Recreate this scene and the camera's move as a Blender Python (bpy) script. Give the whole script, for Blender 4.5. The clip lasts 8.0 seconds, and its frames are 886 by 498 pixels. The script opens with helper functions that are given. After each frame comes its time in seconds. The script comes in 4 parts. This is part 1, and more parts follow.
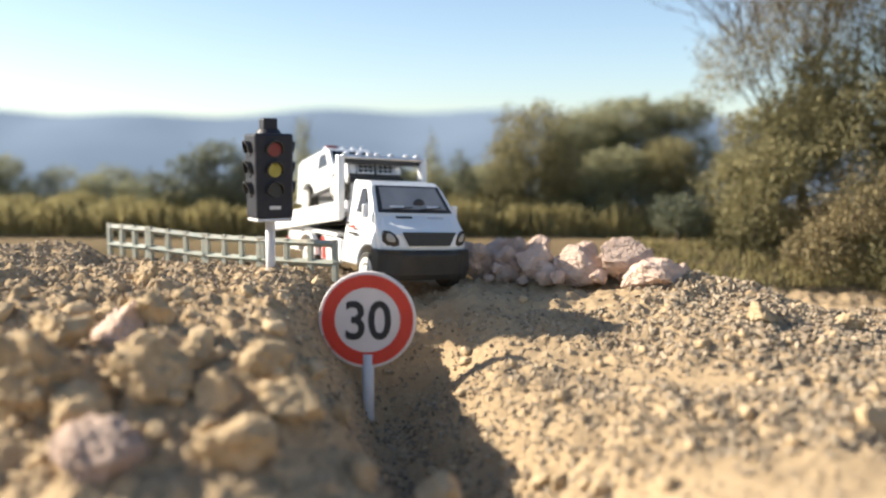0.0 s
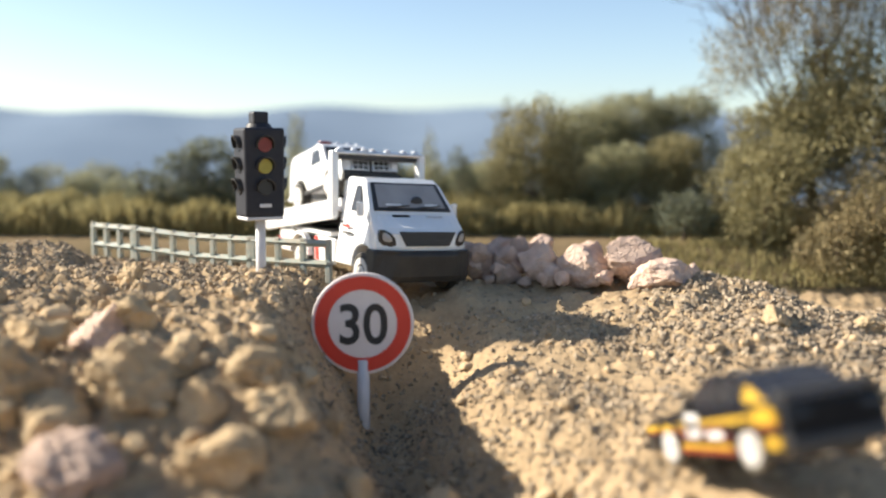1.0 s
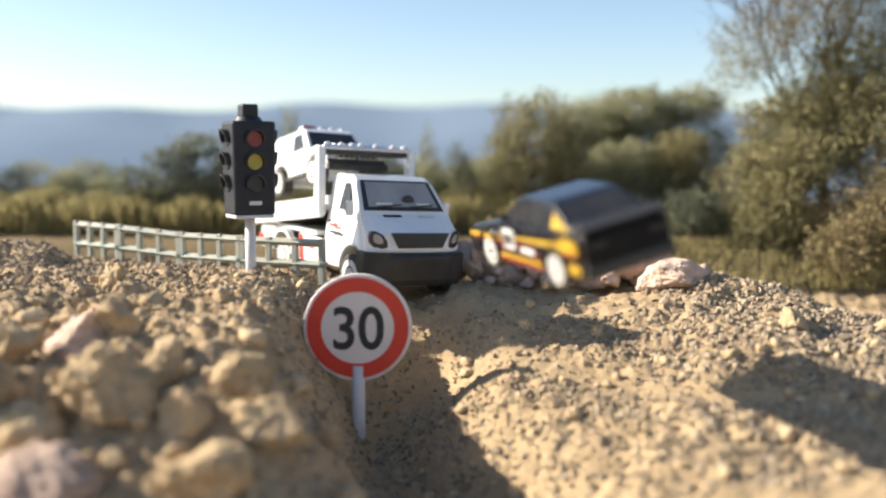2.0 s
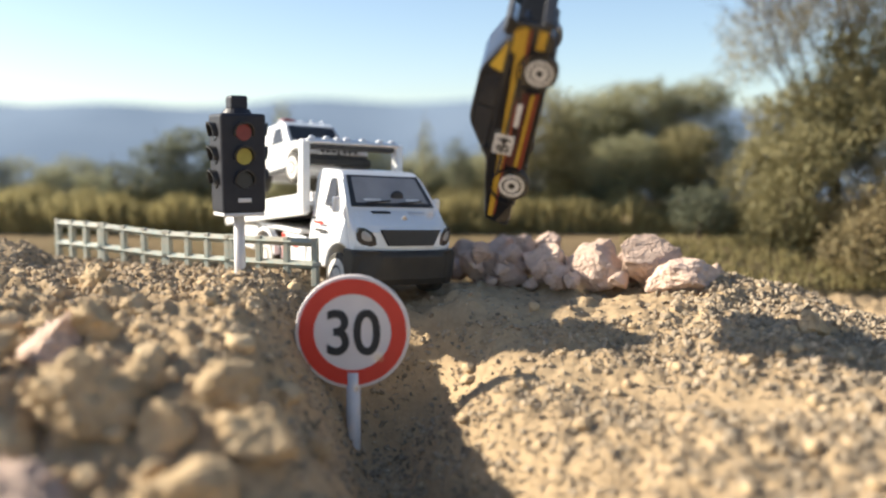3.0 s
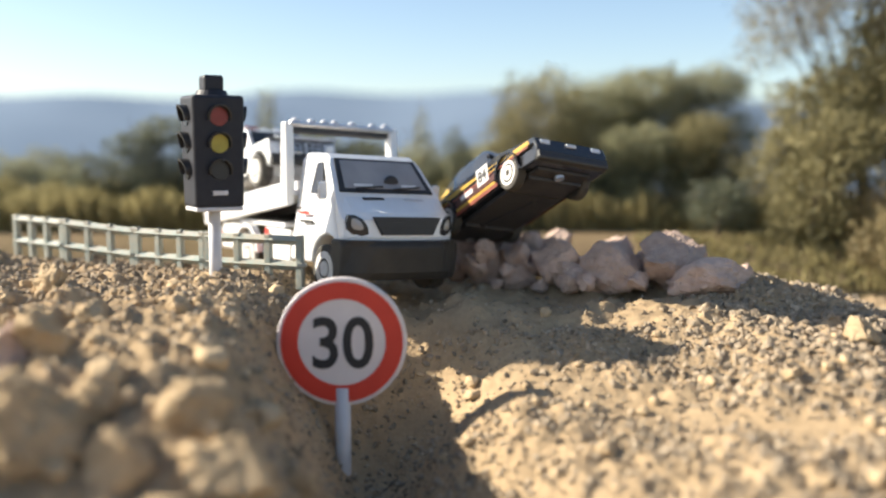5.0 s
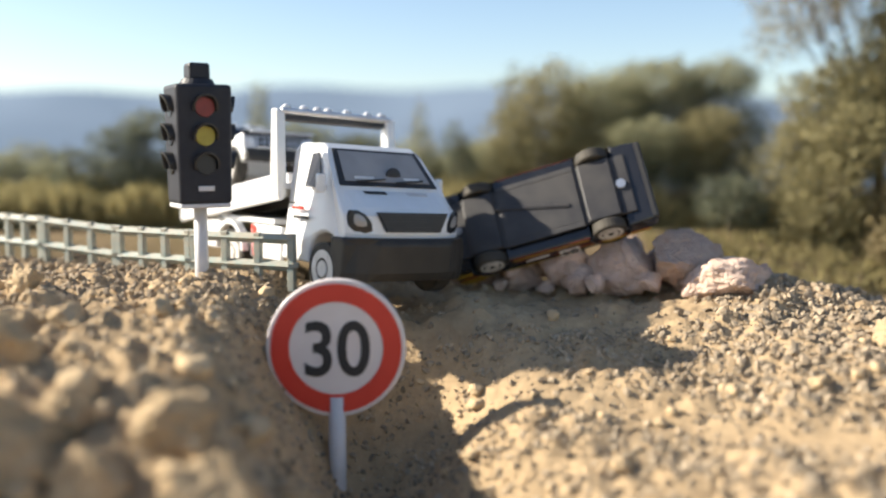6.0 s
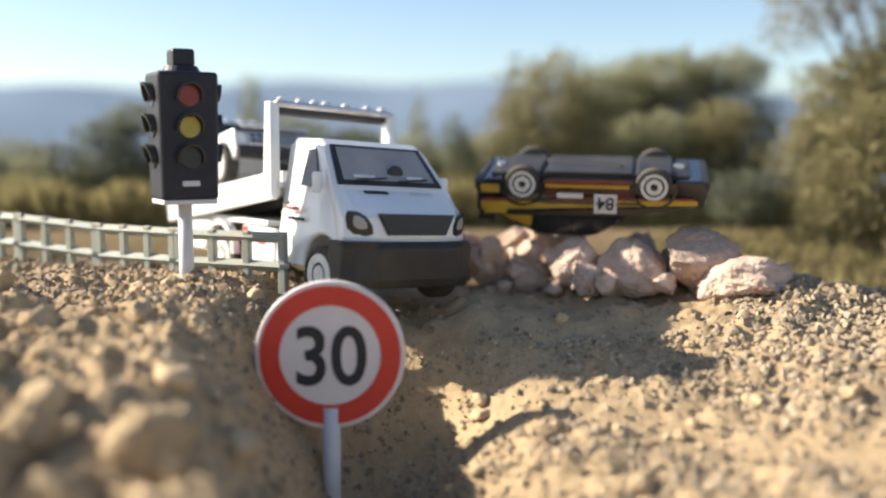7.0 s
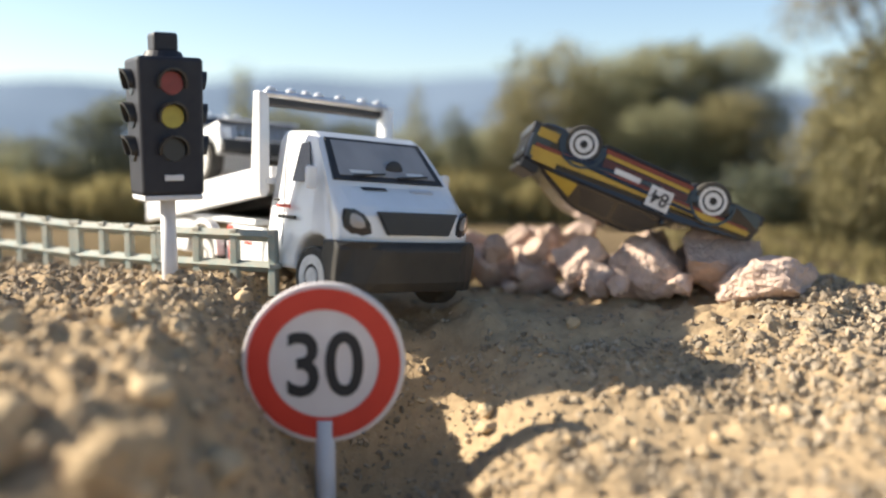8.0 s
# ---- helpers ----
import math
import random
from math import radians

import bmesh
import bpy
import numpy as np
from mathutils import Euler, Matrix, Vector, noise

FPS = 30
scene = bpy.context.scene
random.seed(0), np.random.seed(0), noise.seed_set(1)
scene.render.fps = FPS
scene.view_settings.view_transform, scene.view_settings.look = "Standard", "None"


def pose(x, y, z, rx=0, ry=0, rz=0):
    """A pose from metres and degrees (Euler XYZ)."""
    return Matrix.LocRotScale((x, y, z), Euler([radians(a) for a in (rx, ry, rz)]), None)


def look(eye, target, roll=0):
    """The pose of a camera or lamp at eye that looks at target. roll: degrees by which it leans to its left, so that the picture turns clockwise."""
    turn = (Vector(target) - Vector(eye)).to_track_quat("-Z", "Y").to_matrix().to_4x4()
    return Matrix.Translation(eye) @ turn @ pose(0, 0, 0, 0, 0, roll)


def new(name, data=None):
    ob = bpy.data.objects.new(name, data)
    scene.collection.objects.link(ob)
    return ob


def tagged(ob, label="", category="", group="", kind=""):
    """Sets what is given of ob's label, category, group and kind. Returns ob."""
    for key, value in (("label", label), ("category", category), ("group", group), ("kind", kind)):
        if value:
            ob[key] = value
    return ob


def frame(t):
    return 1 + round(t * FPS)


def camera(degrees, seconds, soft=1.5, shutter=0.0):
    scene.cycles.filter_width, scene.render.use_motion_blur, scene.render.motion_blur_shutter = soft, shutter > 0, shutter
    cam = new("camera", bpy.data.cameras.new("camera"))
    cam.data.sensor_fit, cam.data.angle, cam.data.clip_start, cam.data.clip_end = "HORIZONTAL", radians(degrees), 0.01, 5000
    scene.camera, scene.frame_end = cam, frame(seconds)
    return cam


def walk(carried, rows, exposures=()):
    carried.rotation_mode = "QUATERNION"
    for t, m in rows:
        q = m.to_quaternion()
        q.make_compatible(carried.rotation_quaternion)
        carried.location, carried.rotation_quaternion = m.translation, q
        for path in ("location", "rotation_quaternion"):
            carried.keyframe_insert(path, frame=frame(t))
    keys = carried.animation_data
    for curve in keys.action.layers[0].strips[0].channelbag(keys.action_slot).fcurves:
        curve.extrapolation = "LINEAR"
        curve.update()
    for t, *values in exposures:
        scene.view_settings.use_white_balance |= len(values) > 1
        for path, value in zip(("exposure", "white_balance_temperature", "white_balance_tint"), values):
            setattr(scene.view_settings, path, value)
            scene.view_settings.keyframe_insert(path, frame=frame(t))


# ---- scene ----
# All lengths below are written in model millimetres; K turns them into metres.
K = 0.00115
EYE = 105.0

cam = camera(50.0, 8.0, soft=2.2, shutter=0.3)
cam.data.dof.use_dof = True
cam.data.dof.focus_distance = 0.285
cam.data.dof.aperture_fstop = 4.7


def at(x, y, z, rx=0, ry=0, rz=0):
    return pose(x * K, y * K, z * K, rx, ry, rz)


def eye_row(t):
    s = (t - 4.0) / 4.0
    return t, at(-4.43 * s, 59.7 * s, EYE - 5.23 * s, 90 - 5.9 - 0.354 * s - 0.118 * s * s, 0, -0.914 * s)


walk(cam, [eye_row(t) for t in (0, 1, 2, 3, 4, 5, 6, 7, 8)])

# ---- light ----
SUN_TO = Vector((0.83, -0.13, -0.48)).normalized()
world = bpy.data.worlds.new("sky")
scene.world = world
world.use_nodes = True
wn = world.node_tree.nodes
sky = wn.new("ShaderNodeTexSky")
sky.sky_type, sky.sun_disc = "NISHITA", False
sky.sun_elevation = math.asin(-SUN_TO.z)
sky.sun_rotation = math.atan2(-SUN_TO.x, -SUN_TO.y)
sky.air_density, sky.dust_density, sky.ozone_density, sky.altitude = 0.9, 0.9, 1.0, 400
wn["Background"].inputs["Strength"].default_value = 0.082
world.node_tree.links.new(sky.outputs[0], wn["Background"].inputs["Color"])
sun_data = bpy.data.lights.new("sun", "SUN")
sun_data.energy, sun_data.angle, sun_data.color = 5.0, radians(0.6), (1.0, 0.91, 0.76)
sun = new("sun", sun_data)
sun.matrix_basis = look((-1.5, 0.4, 0.9), Vector((-1.5, 0.4, 0.9)) + SUN_TO)
scene.view_settings.exposure = 1.2


# ---- materials ----
def mat(name, color, rough=0.6, metal=0.0, second=None, scale=900.0, bump=0.0, bump_scale=3000.0, coat=0.0, spread=0.5, rand=0.0, spec=0.5, thin=0.0, depth=0.0006):
    """A surface with two scales of mottling, fine relief and an optional change from piece to piece."""
    m = bpy.data.materials.new(name)
    m.use_nodes = True
    n, l = m.node_tree.nodes, m.node_tree.links
    b = n["Principled BSDF"]
    b.inputs["Roughness"].default_value, b.inputs["Metallic"].default_value = rough, metal
    b.inputs["Coat Weight"].default_value = coat
    b.inputs["Specular IOR Level"].default_value = spec
    second = second or tuple(c * 0.82 for c in color)
    co = n.new("ShaderNodeTexCoord")
    na = n.new("ShaderNodeTexNoise")
    na.inputs["Scale"].default_value, na.inputs["Detail"].default_value = scale, 6.0
    nb = n.new("ShaderNodeTexNoise")
    nb.inputs["Scale"].default_value, nb.inputs["Detail"].default_value = scale * 0.13, 3.0
    add = n.new("ShaderNodeMath")
    add.operation = "ADD"
    ramp = n.new("ShaderNodeMapRange")
    ramp.inputs["From Min"].default_value, ramp.inputs["From Max"].default_value = 1.0 - spread * 0.5, 1.0 + spread * 0.5
    mix = n.new("ShaderNodeMix")
    mix.data_type = "RGBA"
    mix.inputs["A"].default_value, mix.inputs["B"].default_value = (*color, 1), (*second, 1)
    for node in (na, nb):
        l.new(co.outputs["Object"], node.inputs["Vector"])
    l.new(na.outputs["Fac"], add.inputs[0])
    l.new(nb.outputs["Fac"], add.inputs[1])
    l.new(add.outputs[0], ramp.inputs["Value"])
    l.new(ramp.outputs["Result"], mix.inputs["Factor"])
    out = mix.outputs["Result"]
    if rand:
        geo = n.new("ShaderNodeNewGeometry")
        info = n.new("ShaderNodeObjectInfo")
        both = n.new("ShaderNodeMath")
        both.operation = "ADD"
        frac = n.new("ShaderNodeMath")
        frac.operation = "FRACT"
        l.new(geo.outputs["Random Per Island"], both.inputs[0])
        l.new(info.outputs["Random"], both.inputs[1])
        l.new(both.outputs[0], frac.inputs[0])
        val = n.new("ShaderNodeMapRange")
        val.inputs["To Min"].default_value, val.inputs["To Max"].default_value = 1 - rand, 1 + rand
        hsv = n.new("ShaderNodeHueSaturation")
        l.new(frac.outputs[0], val.inputs["Value"])
        l.new(val.outputs["Result"], hsv.inputs["Value"])
        l.new(out, hsv.inputs["Color"])
        out = hsv.outputs["Color"]
    l.new(out, b.inputs["Base Color"])
    if thin:
        tr = n.new("ShaderNodeBsdfTranslucent")
        mx = n.new("ShaderNodeMixShader")
        mx.inputs[0].default_value = thin
        l.new(out, tr.inputs["Color"])
        l.new(b.outputs[0], mx.inputs[1])
        l.new(tr.outputs[0], mx.inputs[2])
        l.new(mx.outputs[0], n["Material Output"].inputs["Surface"])
    if bump:
        nc = n.new("ShaderNodeTexNoise")
        nc.inputs["Scale"].default_value, nc.inputs["Detail"].default_value = bump_scale, 5.0
        bp = n.new("ShaderNodeBump")
        bp.inputs["Strength"].default_value, bp.inputs["Distance"].default_value = bump, depth
        l.new(co.outputs["Object"], nc.inputs["Vector"])
        l.new(nc.outputs["Fac"], bp.inputs["Height"])
        l.new(bp.outputs["Normal"], b.inputs["Normal"])
    return m


SAND = mat("sand", (0.48, 0.35, 0.21), 0.95, second=(0.32, 0.23, 0.135), scale=420, bump=0.6, bump_scale=1400, spread=0.7, spec=0.15)
GRIT = mat("grit", (0.42, 0.335, 0.235), 0.93, second=(0.24, 0.19, 0.135), scale=700, bump=0.5, bump_scale=2500, rand=0.3, spec=0.2)
CLOD = mat("clod", (0.54, 0.405, 0.25), 0.95, second=(0.37, 0.27, 0.16), scale=260, bump=1.0, bump_scale=900, rand=0.12, spec=0.15, depth=0.0014)
PINK = mat("pink_rock", (0.68, 0.51, 0.41), 0.9, second=(0.42, 0.30, 0.235), scale=300, bump=1.0, spread=0.75, bump_scale=900, rand=0.18, spec=0.25, depth=0.0016)
FIELD = mat("field_soil", (0.21, 0.15, 0.09), 0.95, second=(0.15, 0.115, 0.06), scale=60, bump=0.5, bump_scale=300, spec=0.1)
WHITE = mat("white_paint", (0.80, 0.80, 0.80), 0.28, second=(0.74, 0.74, 0.73), scale=120, coat=0.3)
BLACK = mat("black_plastic", (0.018, 0.018, 0.02), 0.5, second=(0.03, 0.028, 0.026), scale=300)
SLATE = mat("slate_plastic", (0.016, 0.017, 0.025), 0.5, second=(0.026, 0.027, 0.034), scale=300, spec=0.3)
GREY = mat("pale_grey_plastic", (0.62, 0.61, 0.62), 0.5, second=(0.54, 0.53, 0.53), scale=200)
CREAM = mat("off_white_plastic", (0.70, 0.64, 0.62), 0.45, second=(0.64, 0.58, 0.56), scale=150)
RED = mat("red_print", (0.62, 0.045, 0.025), 0.45, second=(0.55, 0.035, 0.02), scale=150)
INK = mat("black_print", (0.02, 0.02, 0.024), 0.5)


# ---- mesh helpers ----
def part(name, bm, material, parent=None, label="", m=None, smooth=False):
    """Links a bmesh, drawn in millimetres, as one mesh object."""
    bmesh.ops.scale(bm, vec=(K, K, K), verts=bm.verts)
    me = bpy.data.meshes.new(name)
    bm.to_mesh(me)
    bm.free()
    me.materials.append(material)
    if smooth:
        for p in me.polygons:
            p.use_smooth = True
    ob = new(name, me)
    if parent:
        ob.parent = parent
    if m:
        ob.matrix_basis = m
    return tagged(ob, label)


def box(sx, sy, sz, x=0, y=0, z=0, bevel=0.0, seg=2, bm=None, rot=None):
    """A box of that size, centred at x, y with its underside at z."""
    bm = bm or bmesh.new()
    m = Matrix.Translation((x, y, z + sz / 2))
    if rot:
        m = m @ Euler([radians(a) for a in rot]).to_matrix().to_4x4()
    r = bmesh.ops.create_cube(bm, size=1, matrix=m @ Matrix.Diagonal((sx, sy, sz, 1)))
    if bevel:
        es = list({e for v in r["verts"] for e in v.link_edges})
        bmesh.ops.bevel(bm, geom=es, offset=bevel, segments=seg, profile=0.5, affect="EDGES")
    return bm


def rod(r1, r2, a, b, seg=20, bm=None):
    """A round rod from a to b."""
    bm = bm or bmesh.new()
    a, b = Vector(a), Vector(b)
    q = (b - a).to_track_quat("Z", "Y").to_matrix().to_4x4()
    bmesh.ops.create_cone(bm, cap_ends=True, segments=seg, radius1=r1, radius2=r2, depth=(b - a).length, matrix=Matrix.Translation((a + b) / 2) @ q)
    return bm


def prism(outline, y0, y1, bevel=0.0, bm=None, seg=2, steps=1):
    """An outline of (x, z) pairs drawn out along y, in that many steps."""
    bm = bm or bmesh.new()
    rows = [[bm.verts.new((x, y0 + (y1 - y0) * k / steps, z)) for x, z in outline] for k in range(steps + 1)]
    n = len(outline)
    fs = [bm.faces.new(rows[0]), bm.faces.new(rows[-1][::-1])]
    for lo, hi in zip(rows[:-1], rows[1:]):
        for i in range(n):
            fs.append(bm.faces.new((lo[i], hi[i], hi[(i + 1) % n], lo[(i + 1) % n])))
    bmesh.ops.recalc_face_normals(bm, faces=fs)
    if bevel:
        es = list({e for f in fs for e in f.edges})
        bmesh.ops.bevel(bm, geom=es, offset=bevel, segments=seg, profile=0.5, affect="EDGES")
    return bm


def thing(name, label, category, group="", m=None):
    ob = tagged(new(name), label, category, group)
    ob.empty_display_size = 0.005
    if m:
        ob.matrix_basis = m
    return ob


def smooth(a, b, x):
    t = np.clip((x - a) / (b - a), 0, 1)
    return t * t * (3 - 2 * t)


# ---- ground ----
FIELD_LINE = ([335, 360, 420, 600, 1000, 40000], [57, 70, 77, 79, 80, 80])


def line(y, ys, zs):
    return np.interp(y, ys + FIELD_LINE[0], zs + FIELD_LINE[1])


def groove(x, y):
    """A smooth shallow groove with little grit that crosses the climb."""
    d = (y - 246) + 0.48 * (x + 5)
    return np.exp(-(d / 8.0) ** 2) * smooth(-12, 8, x) * smooth(118, 85, x)


def height(x, y):
    """The heap's large form: banks on both sides of a track that climbs to a terrace."""
    left = line(y, [-9000, 60, 120, 150, 180, 205, 230, 250, 270, 300, 322], [26, 26, 29, 39, 55, 62, 66.5, 69, 70, 70.5, 66])
    mid = line(y, [-9000, 60, 150, 160, 185, 215, 242, 264, 272, 300, 325], [34, 35, 36, 36.5, 39, 45.5, 55, 62.2, 62.8, 63.2, 61])
    right = line(y, [-9000, 60, 150, 165, 190, 215, 240, 260, 280, 300, 325], [34, 35, 37, 39, 47, 54, 60, 65, 69, 66, 60])
    edge = line(y, [-9000, 60, 150, 175, 200, 230, 250, 290, 325], [34, 35, 38, 42, 48, 54, 53, 50, 50])
    toe = 0.24 * np.clip(225 - y, 0, 90)
    z = left + (mid - left) * smooth(-54 + toe, -16 + toe, x)
    z = z + (right - mid) * smooth(40, 100, x)
    z = z + (edge - right) * smooth(88, 155, x)
    far = line(y, [-9000, 325], [36, 50])
    z = z + (far - z) * np.maximum(np.maximum(smooth(230, 420, x), smooth(260, 450, -x)), smooth(100, -60, y))
    near = np.clip(225 - y, 0, 90)
    axis = -16 + 0.45 * near
    ditch = np.exp(-((x - axis) / np.where(x > axis, 20.0 + 16 * smooth(225, 160, y), 17.0 + 0.35 * near)) ** 2) * smooth(90, 150, y) * smooth(264, 238, y)
    ditch = ditch * (0.6 + 0.4 * smooth(150, 212, y))
    z = z + 6 * smooth(124, 142, -x) * smooth(235, 275, y) * smooth(325, 300, y)
    return z - 31 * ditch - 2.6 * groove(x, y)


def build_ground():
    step = 1.15
    fx = np.arange(-205, 235, step)
    fy = np.arange(120, 345, step)
    out = lambda a, n: a + np.cumsum(1.6 * 1.25 ** np.arange(n))
    xs = np.concatenate([-out(205, 38)[::-1], fx, out(235, 38)])
    ys = np.concatenate([-out(-118, 38)[::-1], fy, out(346, 38)])
    gx, gy = np.meshgrid(xs, ys)
    gz = height(gx, gy)
    near = smooth(300, 235, np.abs(gx)) * smooth(370, 325, gy) * smooth(60, 130, gy)
    flat = smooth(172, 156, gy) * smooth(0, 50, gx)
    band = groove(gx, gy)
    bank = smooth(-20, -60, gx) * smooth(285, 245, gy)
    for j in range(len(ys)):
        for i in range(len(xs)):
            k = near[j, i]
            if k <= 0.01:
                continue
            p = (gx[j, i], gy[j, i], 0)
            rough = 1 - 0.85 * max(flat[j, i], 0.75 * band[j, i])
            a = noise.fractal(Vector(p) / 22, 1.0, 2.1, 3) * (2.0 + 2.2 * bank[j, i])
            b = noise.turbulence(Vector(p) / 6.0, 3, True) * (1.5 + 1.2 * bank[j, i])
            c = noise.noise(Vector(p) / 1.9) * 0.7 + noise.fractal(Vector(p) / 11, 1.0, 2.2, 3) * 1.6 * (1 - bank[j, i])
            lump = Vector((p[0] + 2.5 * a, p[1] + 2.5 * b, a))
            d = max(0.0, 0.62 - noise.voronoi(lump / 10.0)[0][0]) * 5.5 * bank[j, i] + max(0.0, 0.55 - noise.voronoi(lump / 4.2)[0][0]) * (1.3 + 1.4 * bank[j, i])
            gz[j, i] += k * rough * (a + b - 1.6 + c + d)
    nx, ny = len(xs), len(ys)
    co = np.stack([gx, gy, gz], -1).reshape(-1, 3) * K
    idx = np.arange(nx * ny).reshape(ny, nx)
    quads = np.stack([idx[:-1, :-1], idx[:-1, 1:], idx[1:, 1:], idx[1:, :-1]], -1).reshape(-1, 4)
    me = bpy.data.meshes.new("ground")
    me.from_pydata(co.tolist(), [], quads.tolist())
    me.materials.append(SAND)
    me.materials.append(FIELD)
    cx, cy = gx[:-1, :-1].ravel(), gy[:-1, :-1].ravel()
    wave = 14 * np.sin(cx * 0.031) + 9 * np.sin(cy * 0.047 + 1.3)
    open_field = (cy > 331) | (np.hypot(cx, (cy - 150) * 1.1) + wave > 430)
    me.polygons.foreach_set("material_index", open_field.astype(np.int32))
    me.polygons.foreach_set("use_smooth", np.ones(len(quads), dtype=bool))
    tagged(new("ground", me), "heaped dry sandy soil running out into a brown field", "ground", kind="structure")
    return xs, ys, gz


GRID = build_ground()


def ground_at(x, y):
    """The height of the built ground at a place."""
    xs, ys, gz = GRID
    i = min(max(int(np.searchsorted(xs, x)), 1), len(xs) - 1)
    j = min(max(int(np.searchsorted(ys, y)), 1), len(ys) - 1)
    u, v = (x - xs[i - 1]) / (xs[i] - xs[i - 1]), (y - ys[j - 1]) / (ys[j] - ys[j - 1])
    return float((gz[j - 1, i - 1] * (1 - u) + gz[j - 1, i] * u) * (1 - v) + (gz[j, i - 1] * (1 - u) + gz[j, i] * u) * v)


# ---- road sign ----
def writing(text, size, material, parent, place, squeeze=1.0, turn=(90, 0, 0), name="numeral", bold=0.012):
    cu = bpy.data.curves.new(name, "FONT")
    cu.body, cu.size, cu.align_x, cu.extrude, cu.offset = text, size * K, "CENTER", 0.12 * K, bold * size * K
    tmp = new("tmp", cu)
    me = bpy.data.meshes.new_from_object(tmp.evaluated_get(bpy.context.evaluated_depsgraph_get()))
    bpy.data.objects.remove(tmp)
    me.materials.clear()
    me.materials.append(material)
    ob = new(name, me)
    ob.parent = parent
    ob.matrix_basis = at(*place, *turn) @ Matrix.Diagonal((squeeze, 1, 1, 1))
    return ob


def road_sign(m):
    t = thing("road_sign", "round toy speed limit sign with red rim on a white post", "road sign", m=m)
    part("post", rod(1.9, 1.9, (0, 0.6, -5), (0, 0.6, 27), 24), GREY, t, smooth=True)
    zc = 38.0
    edge = rod(15.4, 15.4, (0, 1.8, zc), (0, -0.4, zc), 72)
    bmesh.ops.bevel(edge, geom=[e for e in edge.edges if len(e.link_faces) == 2 and abs(e.calc_face_angle(0)) > 1.0], offset=0.45, segments=3, profile=0.5, affect="EDGES")
    disc = part("disc", edge, CREAM, t, "off-white plastic disc")
    ring = bmesh.new()
    outer, inner = [], []
    for i in range(72):
        a = 2 * math.pi * i / 72
        for r, lst in ((14.4, outer), (10.35, inner)):
            lst.append([ring.verts.new((r * math.cos(a), y, zc + r * math.sin(a))) for y in (-0.38, -0.6)])
    for i in range(72):
        j = (i + 1) % 72
        ring.faces.new((outer[i][1], outer[j][1], inner[j][1], inner[i][1]))
        ring.faces.new((outer[i][0], outer[j][0], outer[j][1], outer[i][1]))
        ring.faces.new((inner[i][1], inner[j][1], inner[j][0], inner[i][0]))
    bmesh.ops.recalc_face_normals(ring, faces=ring.faces)
    part("rim", ring, RED, disc, "red printed rim")
    writing("30", 17.0, INK, disc, (0, -0.5, zc - 5.9), 0.9, bold=0.016)
    return t


road_sign(at(-24.1, 236, 20.4, 0, 0, 2))


# ---- traffic light ----
def slab(corners, thick, bm=None):
    """A thin plate over the given outline, thick along its normal."""
    bm = bm or bmesh.new()
    c = [Vector(p) for p in corners]
    n = (c[1] - c[0]).cross(c[2] - c[0]).normalized()
    lo = [bm.verts.new(p) for p in c]
    hi = [bm.verts.new(p + n * thick) for p in c]
    k = len(c)
    bm.faces.new(lo[::-1])
    bm.faces.new(hi)
    for i in range(k):
        bm.faces.new((lo[i], lo[(i + 1) % k], hi[(i + 1) % k], hi[i]))
    return bm


LENS_RED = mat("red_lens", (0.24, 0.025, 0.018), 0.35, second=(0.17, 0.018, 0.013), scale=400)
LENS_YELLOW = mat("yellow_lens", (0.42, 0.36, 0.05), 0.4, second=(0.33, 0.28, 0.04), scale=400)
LENS_DARK = mat("dark_lens", (0.012, 0.014, 0.02), 0.3)


def hood(parent, place, rz):
    """A lens in a short visor, facing -y before its turn."""
    bm = bmesh.new()
    seg = 18
    rows = []
    for r, y0, y1 in ((3.05, 0.2, -2.6), (2.55, 0.2, -2.6)):
        rows.append([])
        for i in range(seg + 1):
            a = radians(-20 + 220 * i / seg)
            cut = 1.0 - 0.55 * abs(i / seg - 0.5) * 2
            rows[-1].append((bm.verts.new((r * math.cos(a), y0, r * math.sin(a))), bm.verts.new((r * math.cos(a), y1 * cut, r * math.sin(a)))))
    for i in range(seg):
        o, p, q, s = rows[0][i], rows[0][i + 1], rows[1][i], rows[1][i + 1]
        for f in ((o[0], p[0], p[1], o[1]), (q[1], s[1], s[0], q[0]), (o[1], p[1], s[1], q[1])):
            bm.faces.new(f)
    bmesh.ops.recalc_face_normals(bm, faces=bm.faces)
    ob = part("visor", bm, BLACK, parent, m=at(*place, 0, 0, rz))
    return ob


